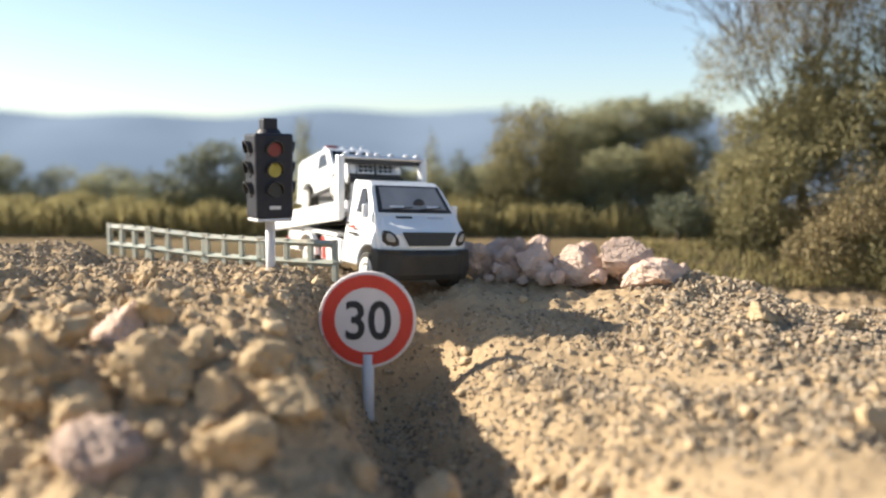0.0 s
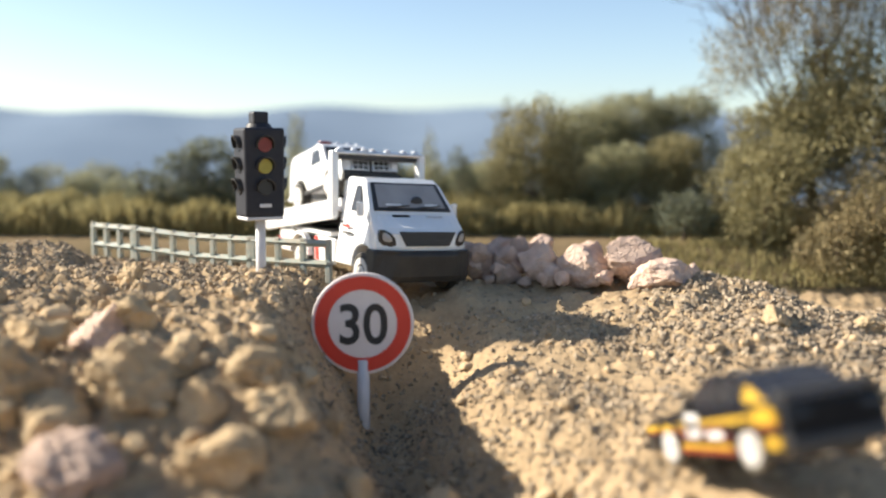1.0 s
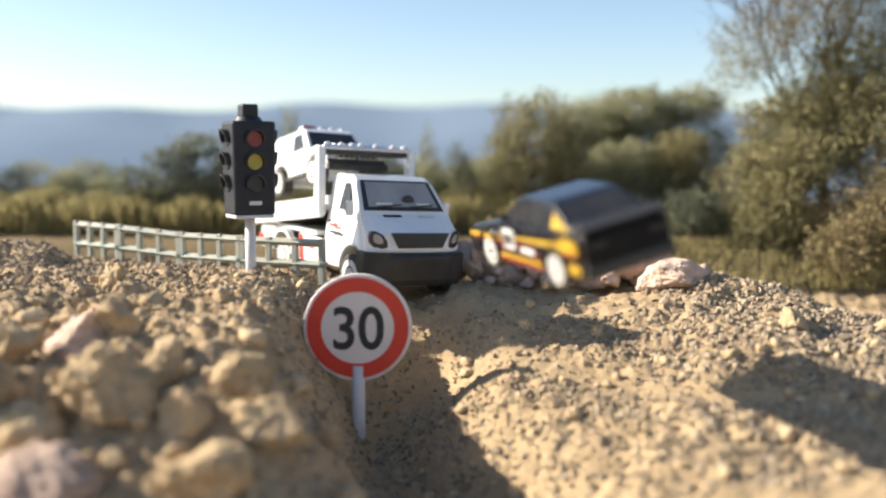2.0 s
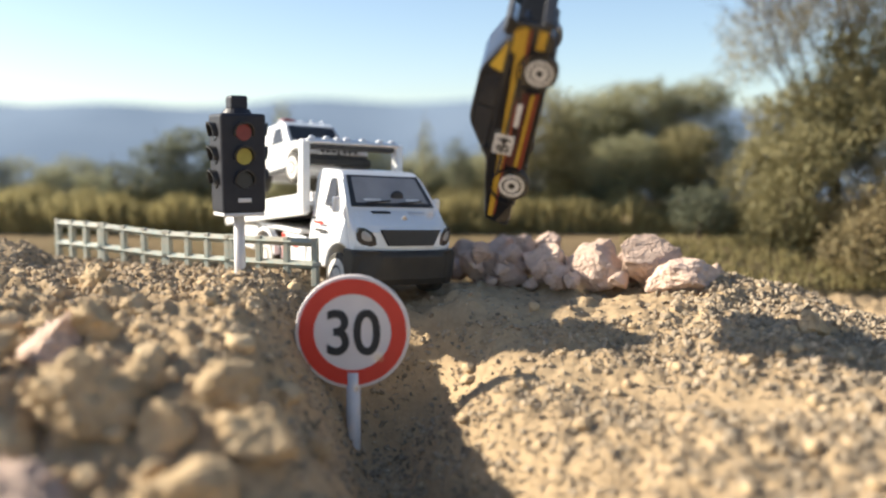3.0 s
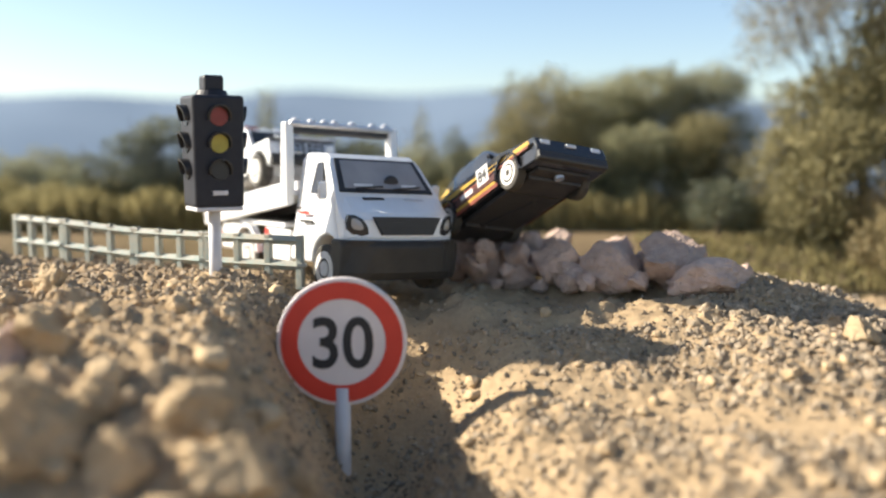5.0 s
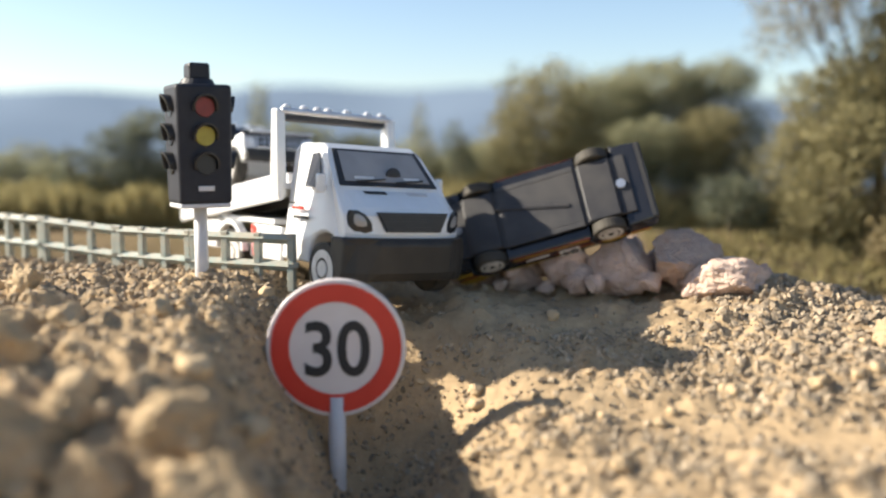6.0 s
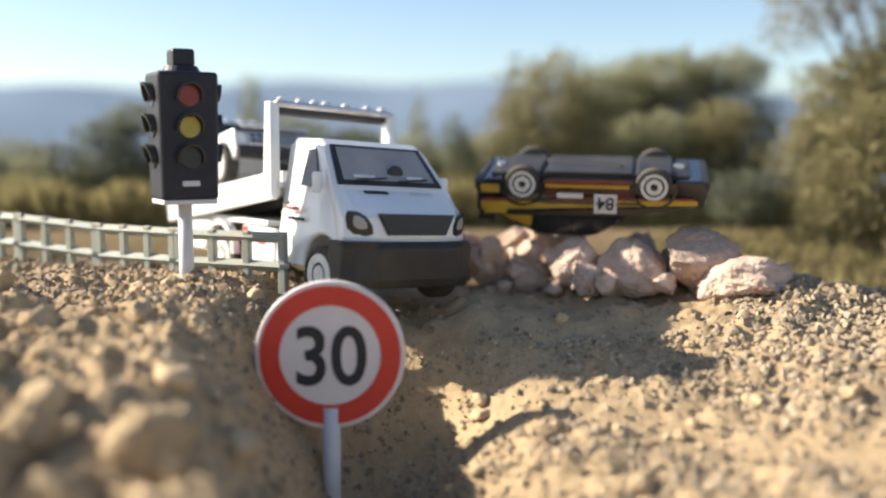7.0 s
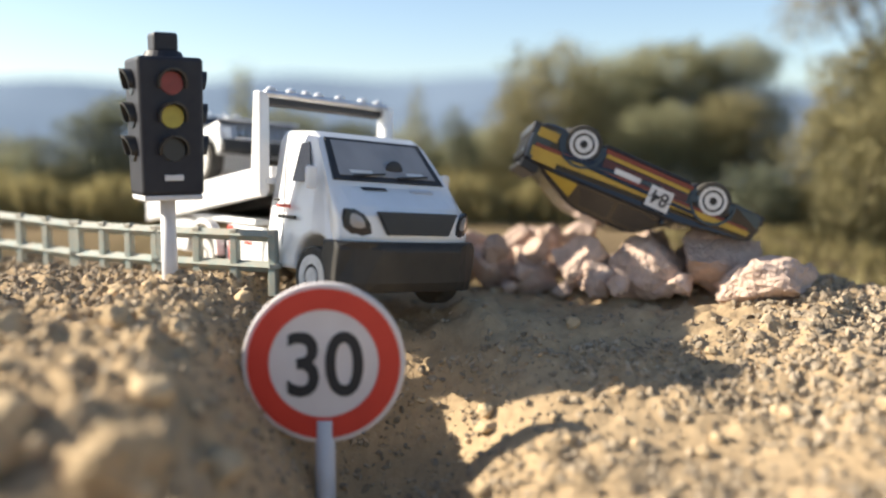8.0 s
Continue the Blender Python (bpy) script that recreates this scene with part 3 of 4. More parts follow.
# ---- rally car ----
def rally_car():
    t = thing("rally_car", "black toy rally coupe with yellow and red side stripes", "car")
    low = [(29.2, 4.0), (29.5, 6.5), (28.6, 9.2), (27, 10.0), (10.8, 12.6), (-25.5, 13.0), (-28.2, 12.2), (-28.5, 5.0), (-26, 3.2), (-21.8, 3.0)]
    low += arch(-16.5, 4.6, 5.3, 3.2)[::-1] + arch(16.5, 4.6, 5.3, 3.2)[::-1] + [(22, 3.0), (28, 2.8)]
    bm = prism(low, -11.9, 11.9)
    for v in bm.verts:
        if v.co.z > 9.5:
            v.co.y *= 0.94
        if abs(v.co.x) > 26:
            v.co.y *= 0.955
    bmesh.ops.bevel(bm, geom=[e for e in bm.edges if e.calc_face_angle(0) > 0.5 and abs(e.verts[0].co.y - e.verts[1].co.y) < 6], offset=0.5, segments=2, profile=0.5, affect="EDGES")
    body = part("body", bm, PAINT, t)
    cab = prism([(11.4, 12.3), (2.6, 18.5), (0.5, 19.1), (-12.0, 18.9), (-14.5, 18.2), (-24.5, 12.8)], -10.6, 10.6)
    taper(cab, 12.5, 19, 0.80)
    bmesh.ops.bevel(cab, geom=[e for e in cab.edges if e.calc_face_angle(0) > 0.4], offset=0.45, segments=2, profile=0.5, affect="EDGES")
    roof = part("roof", cab, PAINT, t)
    n = Vector((6.2, 0, 8.8)).normalized()
    part("windscreen", slab([Vector(p) + n * 0.08 for p in ((10.3, -9.0, 13.0), (10.3, 9.0, 13.0), (3.2, 7.9, 18.0), (3.2, -7.9, 18.0))], 0.12), SMOKE, roof)
    n2 = Vector((-5.4, 0, 10.0)).normalized()
    part("rear_window", slab([Vector(p) + n2 * 0.08 for p in ((-23.0, 8.6, 13.6), (-23.0, -8.6, 13.6), (-15.4, -7.7, 17.6), (-15.4, 7.7, 17.6))], 0.12), SMOKE, roof)
    for s in (-1, 1):
        yy = lambda z: s * (10.6 * (1 - 0.2 * max(0, (z - 12.5) / 6.5)) + 0.03)
        for pts in ([(8.0, 13.6), (-3.2, 13.6), (-3.2, 17.6), (2.6, 17.6)], [(-4.4, 13.6), (-13.0, 13.6), (-11.4, 17.6), (-4.4, 17.6)]):
            c = [(x, yy(z), z) for x, z in pts]
            part("side_window", slab(c if s < 0 else c[::-1], 0.1), SMOKE, roof)

        def stripe(name, pts, material, label="", lift=0.0):
            c = [(x, s * (11.97 + lift), z) for x, z in pts]
            return part(name, slab(c if s < 0 else c[::-1], 0.1), material, body, label)

        stripe("stripe", [(27.2, 7.7), (27.0, 8.9), (-27.0, 11.5), (-27.4, 9.3)], YELLOW, "yellow side stripe")
        stripe("stripe", [(26.5, 7.1), (26.5, 7.6), (-26.8, 9.2), (-26.8, 8.4)], ORANGE, "rust-red side stripe")
        stripe("stripe", [(10.5, 4.3), (10.5, 5.2), (-10.6, 5.2), (-10.6, 4.3)], YELLOW)
        stripe("stripe", [(11.0, 3.2), (11.0, 4.2), (-11.0, 4.2), (-11.0, 3.2)], ORANGE)
        stripe("stripe", [(-22.4, 4.6), (-22.4, 6.8), (-27.2, 6.8), (-27.2, 4.6)], YELLOW)
        stripe("side_panel", [(10.6, 5.5), (10.6, 7.3), (-10.6, 7.9), (-10.6, 5.5)], MAROON, "dark maroon side panel", -0.03)
        stripe("tail_patch", [(-20.5, 9.4), (-20.5, 12.4), (-26.4, 12.4), (-26.4, 9.4)], YELLOW, "yellow patch before the tail", 0.03)
        quarter = [(x, yy(z) , z) for x, z in ((-14.0, 13.3), (-22.5, 13.3), (-14.6, 16.8))]
        part("quarter_print", slab(quarter if s < 0 else quarter[::-1], 0.1), YELLOW, roof, "yellow print behind the side window")
        plate = stripe("number_plate", [(7.5, 6.6), (7.5, 11.6), (1.8, 11.6), (1.8, 6.6)], PLATE, "white square with a race number", 0.12)
        writing("84", 4.6, INK, plate, (4.65, s * 12.24, 7.5), 0.95, (90, 0, 0 if s < 0 else 180))
        stripe("side_lettering", [(-1.0, 6.5), (-1.0, 7.8), (-7.5, 7.8), (-7.5, 6.5)], PLATE, "white lettering bar", 0.12)
        for x in (16.5, -16.5):
            wheel(t, x, s * 10.5, 4.5, 4.6, 2.9, HUB, True)
            part("wheel_arch", prism(arch(x, 4.5, 5.75, 4.2) + arch(x, 4.5, 5.15, 4.4)[::-1], s * 12.25 - 0.5, s * 12.25 + 0.1), PAINT, body)
        part("wing_mirror", box(1.0, 1.6, 1.2, 7.6, s * 10.9, 13.2, 0.3), PAINT, roof)
        part("headlight", box(0.5, 3.0, 1.3, 29.0, s * 8.2, 7.5, 0.2), CLEAR, body)
        part("tail_lamp", box(0.5, 4.2, 1.0, -28.5, s * 7.6, 10.0, 0.1), LENS_DARK, body)
        part("bonnet_print", box(1.1, 4.2, 0.1, 13.6, s * 5.6, 12.24, rot=(0, 9, 0)), PLATE, body, "white sponsor print")
    part("front_badge", box(0.4, 3.0, 0.9, 29.2, 0, 7.6), PLATE, body)
    part("front_bumper", box(2.6, 22.5, 2.6, 28.6, 0, 2.9, 0.6), BLACK, t)
    part("rear_bumper", box(2.2, 22.5, 3.0, -28.0, 0, 3.6, 0.6), BLACK, t)
    part("rear_panel", box(0.5, 20.6, 6.6, -28.35, 0, 5.4, 0.15), MATT, t, "matt black tail panel")
    sp = part("spoiler", box(4.6, 20.5, 0.9, -26.3, 0, 14.0, 0.35, rot=(0, -12, 0)), BLACK, t, "black rear wing")
    for s in (-1, 1):
        part("wing_end", box(4.4, 0.7, 2.2, -26.0, s * 10.0, 12.6, 0.25), BLACK, sp)
    ch = part("chassis", box(50, 17, 1.2, 0, 0, 2.3, 0.3), UNDER, t, "dark grey underside")
    part("axle_cover", box(9, 17, 1.5, 16.5, 0, 1.4, 0.5), UNDER, ch)
    part("axle_cover", box(9, 17, 1.5, -16.5, 0, 1.4, 0.5), UNDER, ch)
    part("floor_plate", box(22, 15, 0.7, 0, 0, 1.75, 0.25), UNDER, ch)
    for s in (-1, 1):
        part("sill_rail", box(22, 1.6, 0.9, 0, s * 8.2, 1.7, 0.25), UNDER, ch)
    part("exhaust", rod(0.9, 0.9, (-12, -3, 2.2), (8, 2, 2.2), 10), UNDER, ch)
    part("rivet", rod(1.5, 1.3, (22.5, 0, 2.6), (22.5, 0, 1.6), 16), SILVER, ch, "shiny rivet")
    part("rivet", rod(1.3, 1.1, (-23.5, 0, 2.6), (-23.5, 0, 1.8), 16), SILVER, ch)
    return t


RALLY = rally_car()


# ---- rocks and clods ----
def rock_bm(seed, sx, sy, sz, sub=4, cuts=16, rough=0.10):
    """A broken stone: a ball cut by random planes, roughened at two scales; its base at z = 0."""
    rnd = random.Random(seed)
    bm = bmesh.new()
    bmesh.ops.create_icosphere(bm, subdivisions=sub, radius=1.0)
    planes = []
    for _ in range(cuts):
        n = Vector((rnd.gauss(0, 1), rnd.gauss(0, 1), rnd.gauss(0, 0.8))).normalized()
        planes.append((n, rnd.uniform(0.5, 0.95)))
    off = Vector((seed * 3.1, seed * 1.7, 0))
    for v in bm.verts:
        for n, d in planes:
            k = v.co.dot(n) - d
            if k > 0:
                v.co -= n * k * 0.92
        v.co *= 1 + 0.7 * rough * noise.fractal(v.co * 1.7 + off, 0.9, 2.0, 4) + 0.45 * rough * noise.noise(v.co * 5 + off) + 0.3 * rough * noise.noise(v.co * 11 + off) + 0.2 * rough * noise.noise(v.co * 23 + off)
    lo = [min(v.co[i] for v in bm.verts) for i in range(3)]
    hi = [max(v.co[i] for v in bm.verts) for i in range(3)]
    for v in bm.verts:
        v.co = Vector([(v.co[i] - (lo[i] + hi[i]) / 2) / (hi[i] - lo[i]) * s for i, s in enumerate((sx, sy, sz))]) + Vector((0, 0, sz / 2))
    return bm


def rock(name, label, category, group, seed, x, y, z, w, h, material, rz=0, deep=0.8, rough=0.12, lean=0, cuts=18):
    ob = part(name, rock_bm(seed, w, w * deep, h, 5 if w > 10 else 4, cuts, rough), material, None, label, at(x, y, z, lean, lean * 0.6, rz), True)
    return tagged(ob, "", category, group)


ROCKS = ((47.5, 287, 62.8, 19.5, 15.5), (66.3, 285, 63.6, 20.8, 17.4), (73.5, 275, 62.8, 23.5, 12.0), (51.1, 300, 64, 14, 14.5), (33.1, 291, 64, 14.5, 14), (27.2, 305, 68.5, 8, 11),
         (17.0, 311, 64, 17, 15), (14.3, 302, 63, 12, 10.5), (22.5, 295, 62.5, 10.5, 8), (21.6, 305, 64, 12, 10), (33.6, 312, 66, 15, 13.5), (37.3, 285, 63, 9, 8.5),
         (55.2, 280, 64.2, 7.8, 6), (40.6, 280, 64.2, 6.5, 5.5), (84, 281, 65, 9, 7.5), (8, 318, 64, 14, 13), (4, 308, 63, 10, 8), (62, 296, 63, 17, 12), (28, 288, 62.5, 6, 4.5), (16, 292, 62.5, 5, 4), (26, 318, 65, 14, 13), (43, 296, 63, 12, 10), (78, 287, 64, 11, 9))
for i, (x, y, z, w, h) in enumerate(ROCKS):
    pale = i == 5
    rock("rock", "pale cream broken rock in the row beside the track" if pale else "rough pinkish-brown rock in the row beside the track", "rock", "rocks beside the track", 11 + i, x, y, z - 0.6, w, h, PINK, (i * 47) % 36if i not in (0, 1, 2) else 0, 0.8, 0.15, 0, 24)

STONES = ((-72, 172, 37.9, 21.6, 17.3), (-89, 164, 35.7, 16.8, 14.0), (-104, 171, 37.9, 24.5, 20.2), (-56, 170, 36.3, 11.4, 10.7), (-91, 199, 49.7, 16.7, 12.8), (-78, 147, 30.2, 22.1, 11.7), (-47, 183, 39.4, 13.5, 9.0), (-19, 165, 29.4, 7.7, 8.4), (-1, 168, 23.3, 11.3, 8.5), (-65, 185, 42.7, 13.6, 9.1), (-80, 200, 50.3, 11.2, 9.6), (-98, 214, 56.6, 9.3, 6.7), (-98, 249, 68.6, 8.5, 7.5), (-128, 220, 58.9, 7.7, 6.0), (-49, 205, 51.0, 6.5, 4.1), (26, 182, 24.3, 5.2, 4.5), (31, 179, 25.5, 5.2, 4.4), (54, 159, 29.6, 5.4, 3.4), (34, 205, 41.1, 4.9, 3.6), (100, 237, 58.9, 9.0, 7.6), (110, 175, 41.9, 8.7, 7.2), (131, 243, 55.4, 11.0, 5.5), (78, 222, 54.0, 5.1, 3.4), (-37, 171, 33.9, 15.8, 10.0), (-47, 155, 30.5, 18.8, 10.7), (-111, 201, 50.8, 9.7, 6.4), (-79, 224, 60.3, 8.7, 5.2), (-61, 229, 62.2, 6.2, 4.4), (-101, 187, 44.2, 13.8, 9.2), (40, 170, 27.1, 5.7, 3.6), (-28, 192, 34.0, 7.8, 5.4), (-36, 200, 41.5, 7.2, 4.8))
for i, (x, y, z, w, h) in enumerate(STONES):
    z = ground_at(x, y) if i > 14 else max(z, ground_at(x, y) - 1)
    rock("stone", "sand-caked stone half sunk in the bank", "stone", "stones in the bank", 60 + i, x, y + 2, z - h * 0.3, w * 1.08, h * 1.25, PINK if i in (4, 5) else CLOD, (i * 71) % 360, 0.9, 0.30, (i * 13) % 17 - 8, 9)

rnd = random.Random(15)
for i in range(16):
    x, y, w = rnd.uniform(2, 36), rnd.uniform(288, 312), rnd.uniform(5, 9.5)
    rock("rock", "small angular pinkish rock heaped in the row", "rock", "rocks beside the track", 140 + i, x, y, ground_at(x, y) + rnd.uniform(0, 7), w, w * rnd.uniform(0.6, 1.0), PINK, rnd.uniform(0, 360), 0.8, 0.12, rnd.uniform(-25, 25), 24)

rnd = random.Random(5)
clod_shapes = [part("clod", rock_bm(200 + k, 1.0, rnd.uniform(0.7, 1.0), rnd.uniform(0.55, 0.85), 3, 7, 0.26), CLOD, None, "", None, True) for k in range(6)]
made = 0
while made < 295:
    x, y = (rnd.uniform(-150, 10), rnd.uniform(150, 262)) if made < 215 else (rnd.uniform(10, 165), rnd.uniform(150, 262))
    s = 2.4 + 7.0 * rnd.random() ** 2.2 if made < 215 else rnd.uniform(1.8, 4.2)
    if made < 215 and y > 215:
        s *= 0.55
    if x > 10 and y < 165 and rnd.random() < 0.6:
        continue
    if -42 < x < -4 and y < 232 and s > 3.5:
        continue
    m = at(x, y, ground_at(x, y) - 0.22 * s, rnd.uniform(-20, 20), rnd.uniform(-20, 20), rnd.uniform(0, 360)) @ Matrix.Diagonal((s, s, s, 1))
    if made < 6:
        ob = clod_shapes[made]
    else:
        ob = clod_shapes[made % 6].copy()
        scene.collection.objects.link(ob)
    ob.matrix_basis = m
    tagged(ob, "crumbly lump of dry sandy soil", "clod", "clods on the heap")
    made += 1


def gravel():
    """Loose grit over the banks and the track, far too fine to count."""
    r = np.random.default_rng(3)
    bm = bmesh.new()
    bmesh.ops.create_icosphere(bm, subdivisions=1, radius=1.0)
    bv = np.array([v.co[:] for v in bm.verts])
    bf = np.array([[v.index for v in f.verts] for f in bm.faces])
    bm.free()
    n = 84000
    xs, ys = r.uniform(-190, 215, n), r.uniform(140, 312, n) ** 1.0
    keep = np.ones(n, bool)
    lane = (ys < 166) & (xs > 5)
    keep &= ~(lane & (r.random(n) < 0.88))
    keep &= ~((xs < -20) & (ys < 245) & (r.random(n) < 0.45))
    keep &= ~((ys > 256) & (xs > -35) & (xs < 66) & (r.random(n) < 0.88))
    keep &= ~(r.random(n) < 0.8 * groove(xs, ys))
    xs, ys = xs[keep], ys[keep]
    n = len(xs)
    size = 0.22 + 0.74 * r.random(n) ** 4.0
    size = size * np.where(xs > 60, 1.25, 1.0)
    co = np.empty((n, len(bv), 3))
    for i in range(n):
        q = np.linalg.qr(r.normal(size=(3, 3)))[0]
        shape = bv * (1 + 0.28 * r.normal(size=(len(bv), 1))) * np.array([1.25, 1.0, 0.75])
        co[i] = (shape @ q) * size[i] + (xs[i], ys[i], ground_at(xs[i], ys[i]) + 0.16 * size[i])
    faces = (bf[None] + (np.arange(n) * len(bv))[:, None, None]).reshape(-1, 3)
    me = bpy.data.meshes.new("gravel")
    me.from_pydata((co.reshape(-1, 3) * K).tolist(), [], faces.tolist())
    me.materials.append(GRIT)
    return tagged(new("gravel", me), "loose sandy grit and small pebbles", "gravel", kind="stuff")


gravel()

# ---- plants and distance ----
LEAF = mat("olive_leaf", (0.30, 0.265, 0.14), 0.7, second=(0.225, 0.205, 0.105), scale=60, rand=0.45, spec=0.2, thin=0.4)
LEAF_DARK = mat("dark_leaf", (0.185, 0.195, 0.13), 0.7, second=(0.13, 0.145, 0.10), scale=60, rand=0.4, spec=0.2, thin=0.4)
LEAF_DRY = mat("dry_leaf", (0.36, 0.29, 0.165), 0.7, second=(0.24, 0.205, 0.105), scale=60, rand=0.45, spec=0.2, thin=0.4)
# paler, greyer green for far trees: air haze mixed into the leaf colour
LEAF_PALE = mat("haze_pale_leaf", (0.34, 0.33, 0.20), 0.8, second=(0.27, 0.27, 0.17), scale=40, rand=0.3, spec=0.1, thin=0.4)
STRAW = mat("field_grass", (0.36, 0.31, 0.15), 0.8, second=(0.26, 0.225, 0.11), scale=30, rand=0.4, spec=0.1, thin=0.4)
BARK = mat("bark", (0.16, 0.13, 0.10), 0.9, second=(0.10, 0.08, 0.06), scale=200, bump=0.4, spec=0.1)
# blue-grey base colour carries the distance haze over the woods
HILL = mat("hazy_wooded_hill", (0.19, 0.245, 0.32), 1.0, second=(0.155, 0.205, 0.275), scale=14, spec=0.0)


def leaves(name, blobs, density, size, material, parent, seed, label=""):
    """A crown of many small leaves inside uneven blobs (x, y, z, rx, rz), thinner towards their rims."""
    r = np.random.default_rng(seed)
    pts = []
    for bx, by, bz, rx, rz in blobs:
        n = int(19 * density * rx * rx * rz / 1000)
        d = r.normal(size=(n, 3))
        d /= np.linalg.norm(d, axis=1)[:, None]
        lump = np.array([0.82 + 0.38 * noise.fractal(Vector(v) * 2.3 + Vector((bx, bz, seed)), 1.0, 2.0, 3) for v in d])
        rad = (0.25 + 0.75 * r.random(n) ** 0.45) * lump
        pts.append(d * rad[:, None] * (rx, rx * 0.8, rz) + (bx, by, bz))
    c = np.concatenate(pts)
    n = len(c)
    a, b = r.normal(size=(n, 3)), r.normal(size=(n, 3))
    a /= np.linalg.norm(a, axis=1)[:, None]
    b -= a * (a * b).sum(1)[:, None]
    b /= np.linalg.norm(b, axis=1)[:, None]
    s = (0.43 * size * (0.6 + 0.8 * r.random(n)))[:, None]
    co = np.stack([c - a * s, c + b * s * 0.55, c + a * s, c - b * s * 0.55], 1).reshape(-1, 3)
    me = bpy.data.meshes.new(name)
    me.from_pydata((co * K).tolist(), [], np.arange(n * 4).reshape(-1, 4).tolist())
    me.materials.append(material)
    ob = new(name, me)
    ob.parent = parent
    return tagged(ob, label)


def limbs(bm, start, way, length, radius, depth, rnd):
    """Tapered limbs that fork into twigs."""
    a = Vector(start)
    way = Vector(way).normalized()
    for k in range(3):
        b = a + way * length / 3
        q = way.to_track_quat("Z", "Y")
        ends = [[bm.verts.new(p + q @ Vector((w * math.cos(u), w * math.sin(u), 0))) for u in (0, 1.57, 3.14, 4.71)] for p, w in ((a, radius * (1 - 0.22 * k)), (b, radius * (0.78 - 0.2 * k)))]
        for u in range(4):
            bm.faces.new((ends[0][u], ends[0][(u + 1) % 4], ends[1][(u + 1) % 4], ends[1][u]))
        if depth > 0:
            for _ in range(2 if k else 1):
                w = (way + Vector((rnd.uniform(-0.9, 0.9), rnd.uniform(-0.6, 0.6), rnd.uniform(-0.35, 0.8)))).normalized()
                limbs(bm, b, w, length * rnd.uniform(0.5, 0.72), radius * 0.5, depth - 1, rnd)
        a = b
        way = (way + Vector((rnd.uniform(-0.25, 0.25), rnd.uniform(-0.2, 0.2), rnd.uniform(-0.1, 0.25)))).normalized()


def tree(name, label, x, y, blobs, material, density=26, size=1.5, seed=1, trunk=2.0, category="tree", lean=0.0, depth=1):
    """A tree: tapered trunk, forking limbs and a leafy crown given relative to its foot."""
    t = thing(name, label, category, "trees behind the field", at(x, y, ground_at(x, y)))
    rnd = random.Random(seed)
    top = max(b[2] for b in blobs)
    bm = bmesh.new()
    rod(trunk, trunk * 0.6, (0, 0, -1.5), (lean * top * 0.4, 0, top * 0.5), 10, bm)
    for b in blobs:
        s = Vector((lean * top * 0.3, 0, top * 0.35))
        limbs(bm, s, Vector(b[:3]) - s, (Vector(b[:3]) - s).length * 0.9, trunk * 0.45, depth, rnd)
    part("trunk", bm, BARK, t)
    leaves("crown", blobs, density, size, material, t, seed)
    return t


# the thicket beside the field
tree("tree", "tall half-bare tree with thin twigs and olive leaves", 205, 378, [(-20, 0, 46, 36, 34), (14, -4, 60, 40, 34), (40, 0, 104, 40, 38), (8, 0, 92, 30, 20)], LEAF, 14, 1.9, 3, 3.4, lean=-0.25, depth=2)
tree("tree", "bushy olive-green tree at the field's edge", 148, 384, [(0, 0, 38, 30, 28), (-12, 0, 20, 24, 24), (18, 0, 50, 30, 26), (26, 0, 74, 24, 18)], LEAF, 19, 2.0, 4, 2.4)
tree("shrub", "tangled dry shrub with tan and olive leaves", 178, 356, [(0, 0, 20, 26, 22), (-20, 3, 12, 18, 16), (24, 0, 24, 26, 26)], LEAF_DRY, 16, 1.8, 5, 1.2, "shrub")
tree("shrub", "green shrub with long leaves at the field's edge", 208, 346, [(0, 0, 16, 26, 22), (-26, 4, 10, 18, 14), (26, 0, 26, 30, 28)], LEAF, 16, 1.8, 6, 1.2, "shrub")
tree("shrub", "low dark shrub standing at the field's edge", 104, 372, [(0, 0, 12, 15, 12), (8, 0, 8, 10, 9)], LEAF_DARK, 40, 1.5, 7, 0.9, "shrub")
tree("shrub", "tangled dry shrub with tan and olive leaves", 136, 362, [(0, 0, 16, 20, 20), (10, 0, 34, 22, 18), (-8, 0, 6, 14, 12)], LEAF, 22, 1.8, 15, 1.2, "shrub")
tree("shrub", "tangled olive shrub above the end of the bank", 160, 344, [(0, 0, 8, 22, 22), (14, 0, 24, 22, 18)], LEAF_DRY, 22, 1.7, 16, 1.2, "shrub")
tree("shrub", "green shrub with long leaves at the field's edge", 190, 334, [(0, 0, 6, 24, 24), (16, 0, 26, 24, 20)], LEAF, 22, 1.7, 17, 1.2, "shrub")
tree("shrub", "green shrub with long leaves at the field's edge", 226, 328, [(0, 0, 6, 24, 26), (10, 0, 30, 26, 22)], LEAF, 20, 1.7, 18, 1.2, "shrub")
twig = thing("bare_tree", "bare grey-brown tree with fine spreading twigs", "tree", "trees behind the field", at(168, 388, 70))
bm = bmesh.new()
rnd = random.Random(21)
rod(3.0, 2.0, (0, 0, -2), (-6, 0, 50), 10, bm)
for w in ((-0.62, 0, 0.95), (-0.5, 0.1, 1.0), (-0.38, -0.1, 1.1), (-0.2, 0, 1.2), (0.0, 0.1, 1.2), (0.15, 0, 1.2), (0.35, 0, 1.1), (0.5, 0, 1.1)):
    limbs(bm, (-5, 0, 34), w, 66, 0.8, 3, rnd)
part("trunk", bm, BARK, twig)
leaves("crown", [(-34, 0, 84, 28, 18), (-6, 0, 104, 36, 26), (28, 0, 100, 36, 28), (-44, 0, 70, 16, 10), (6, 0, 126, 46, 24), (50, 0, 70, 30, 30)], 12.0, 1.3, LEAF_DRY, twig, 22)

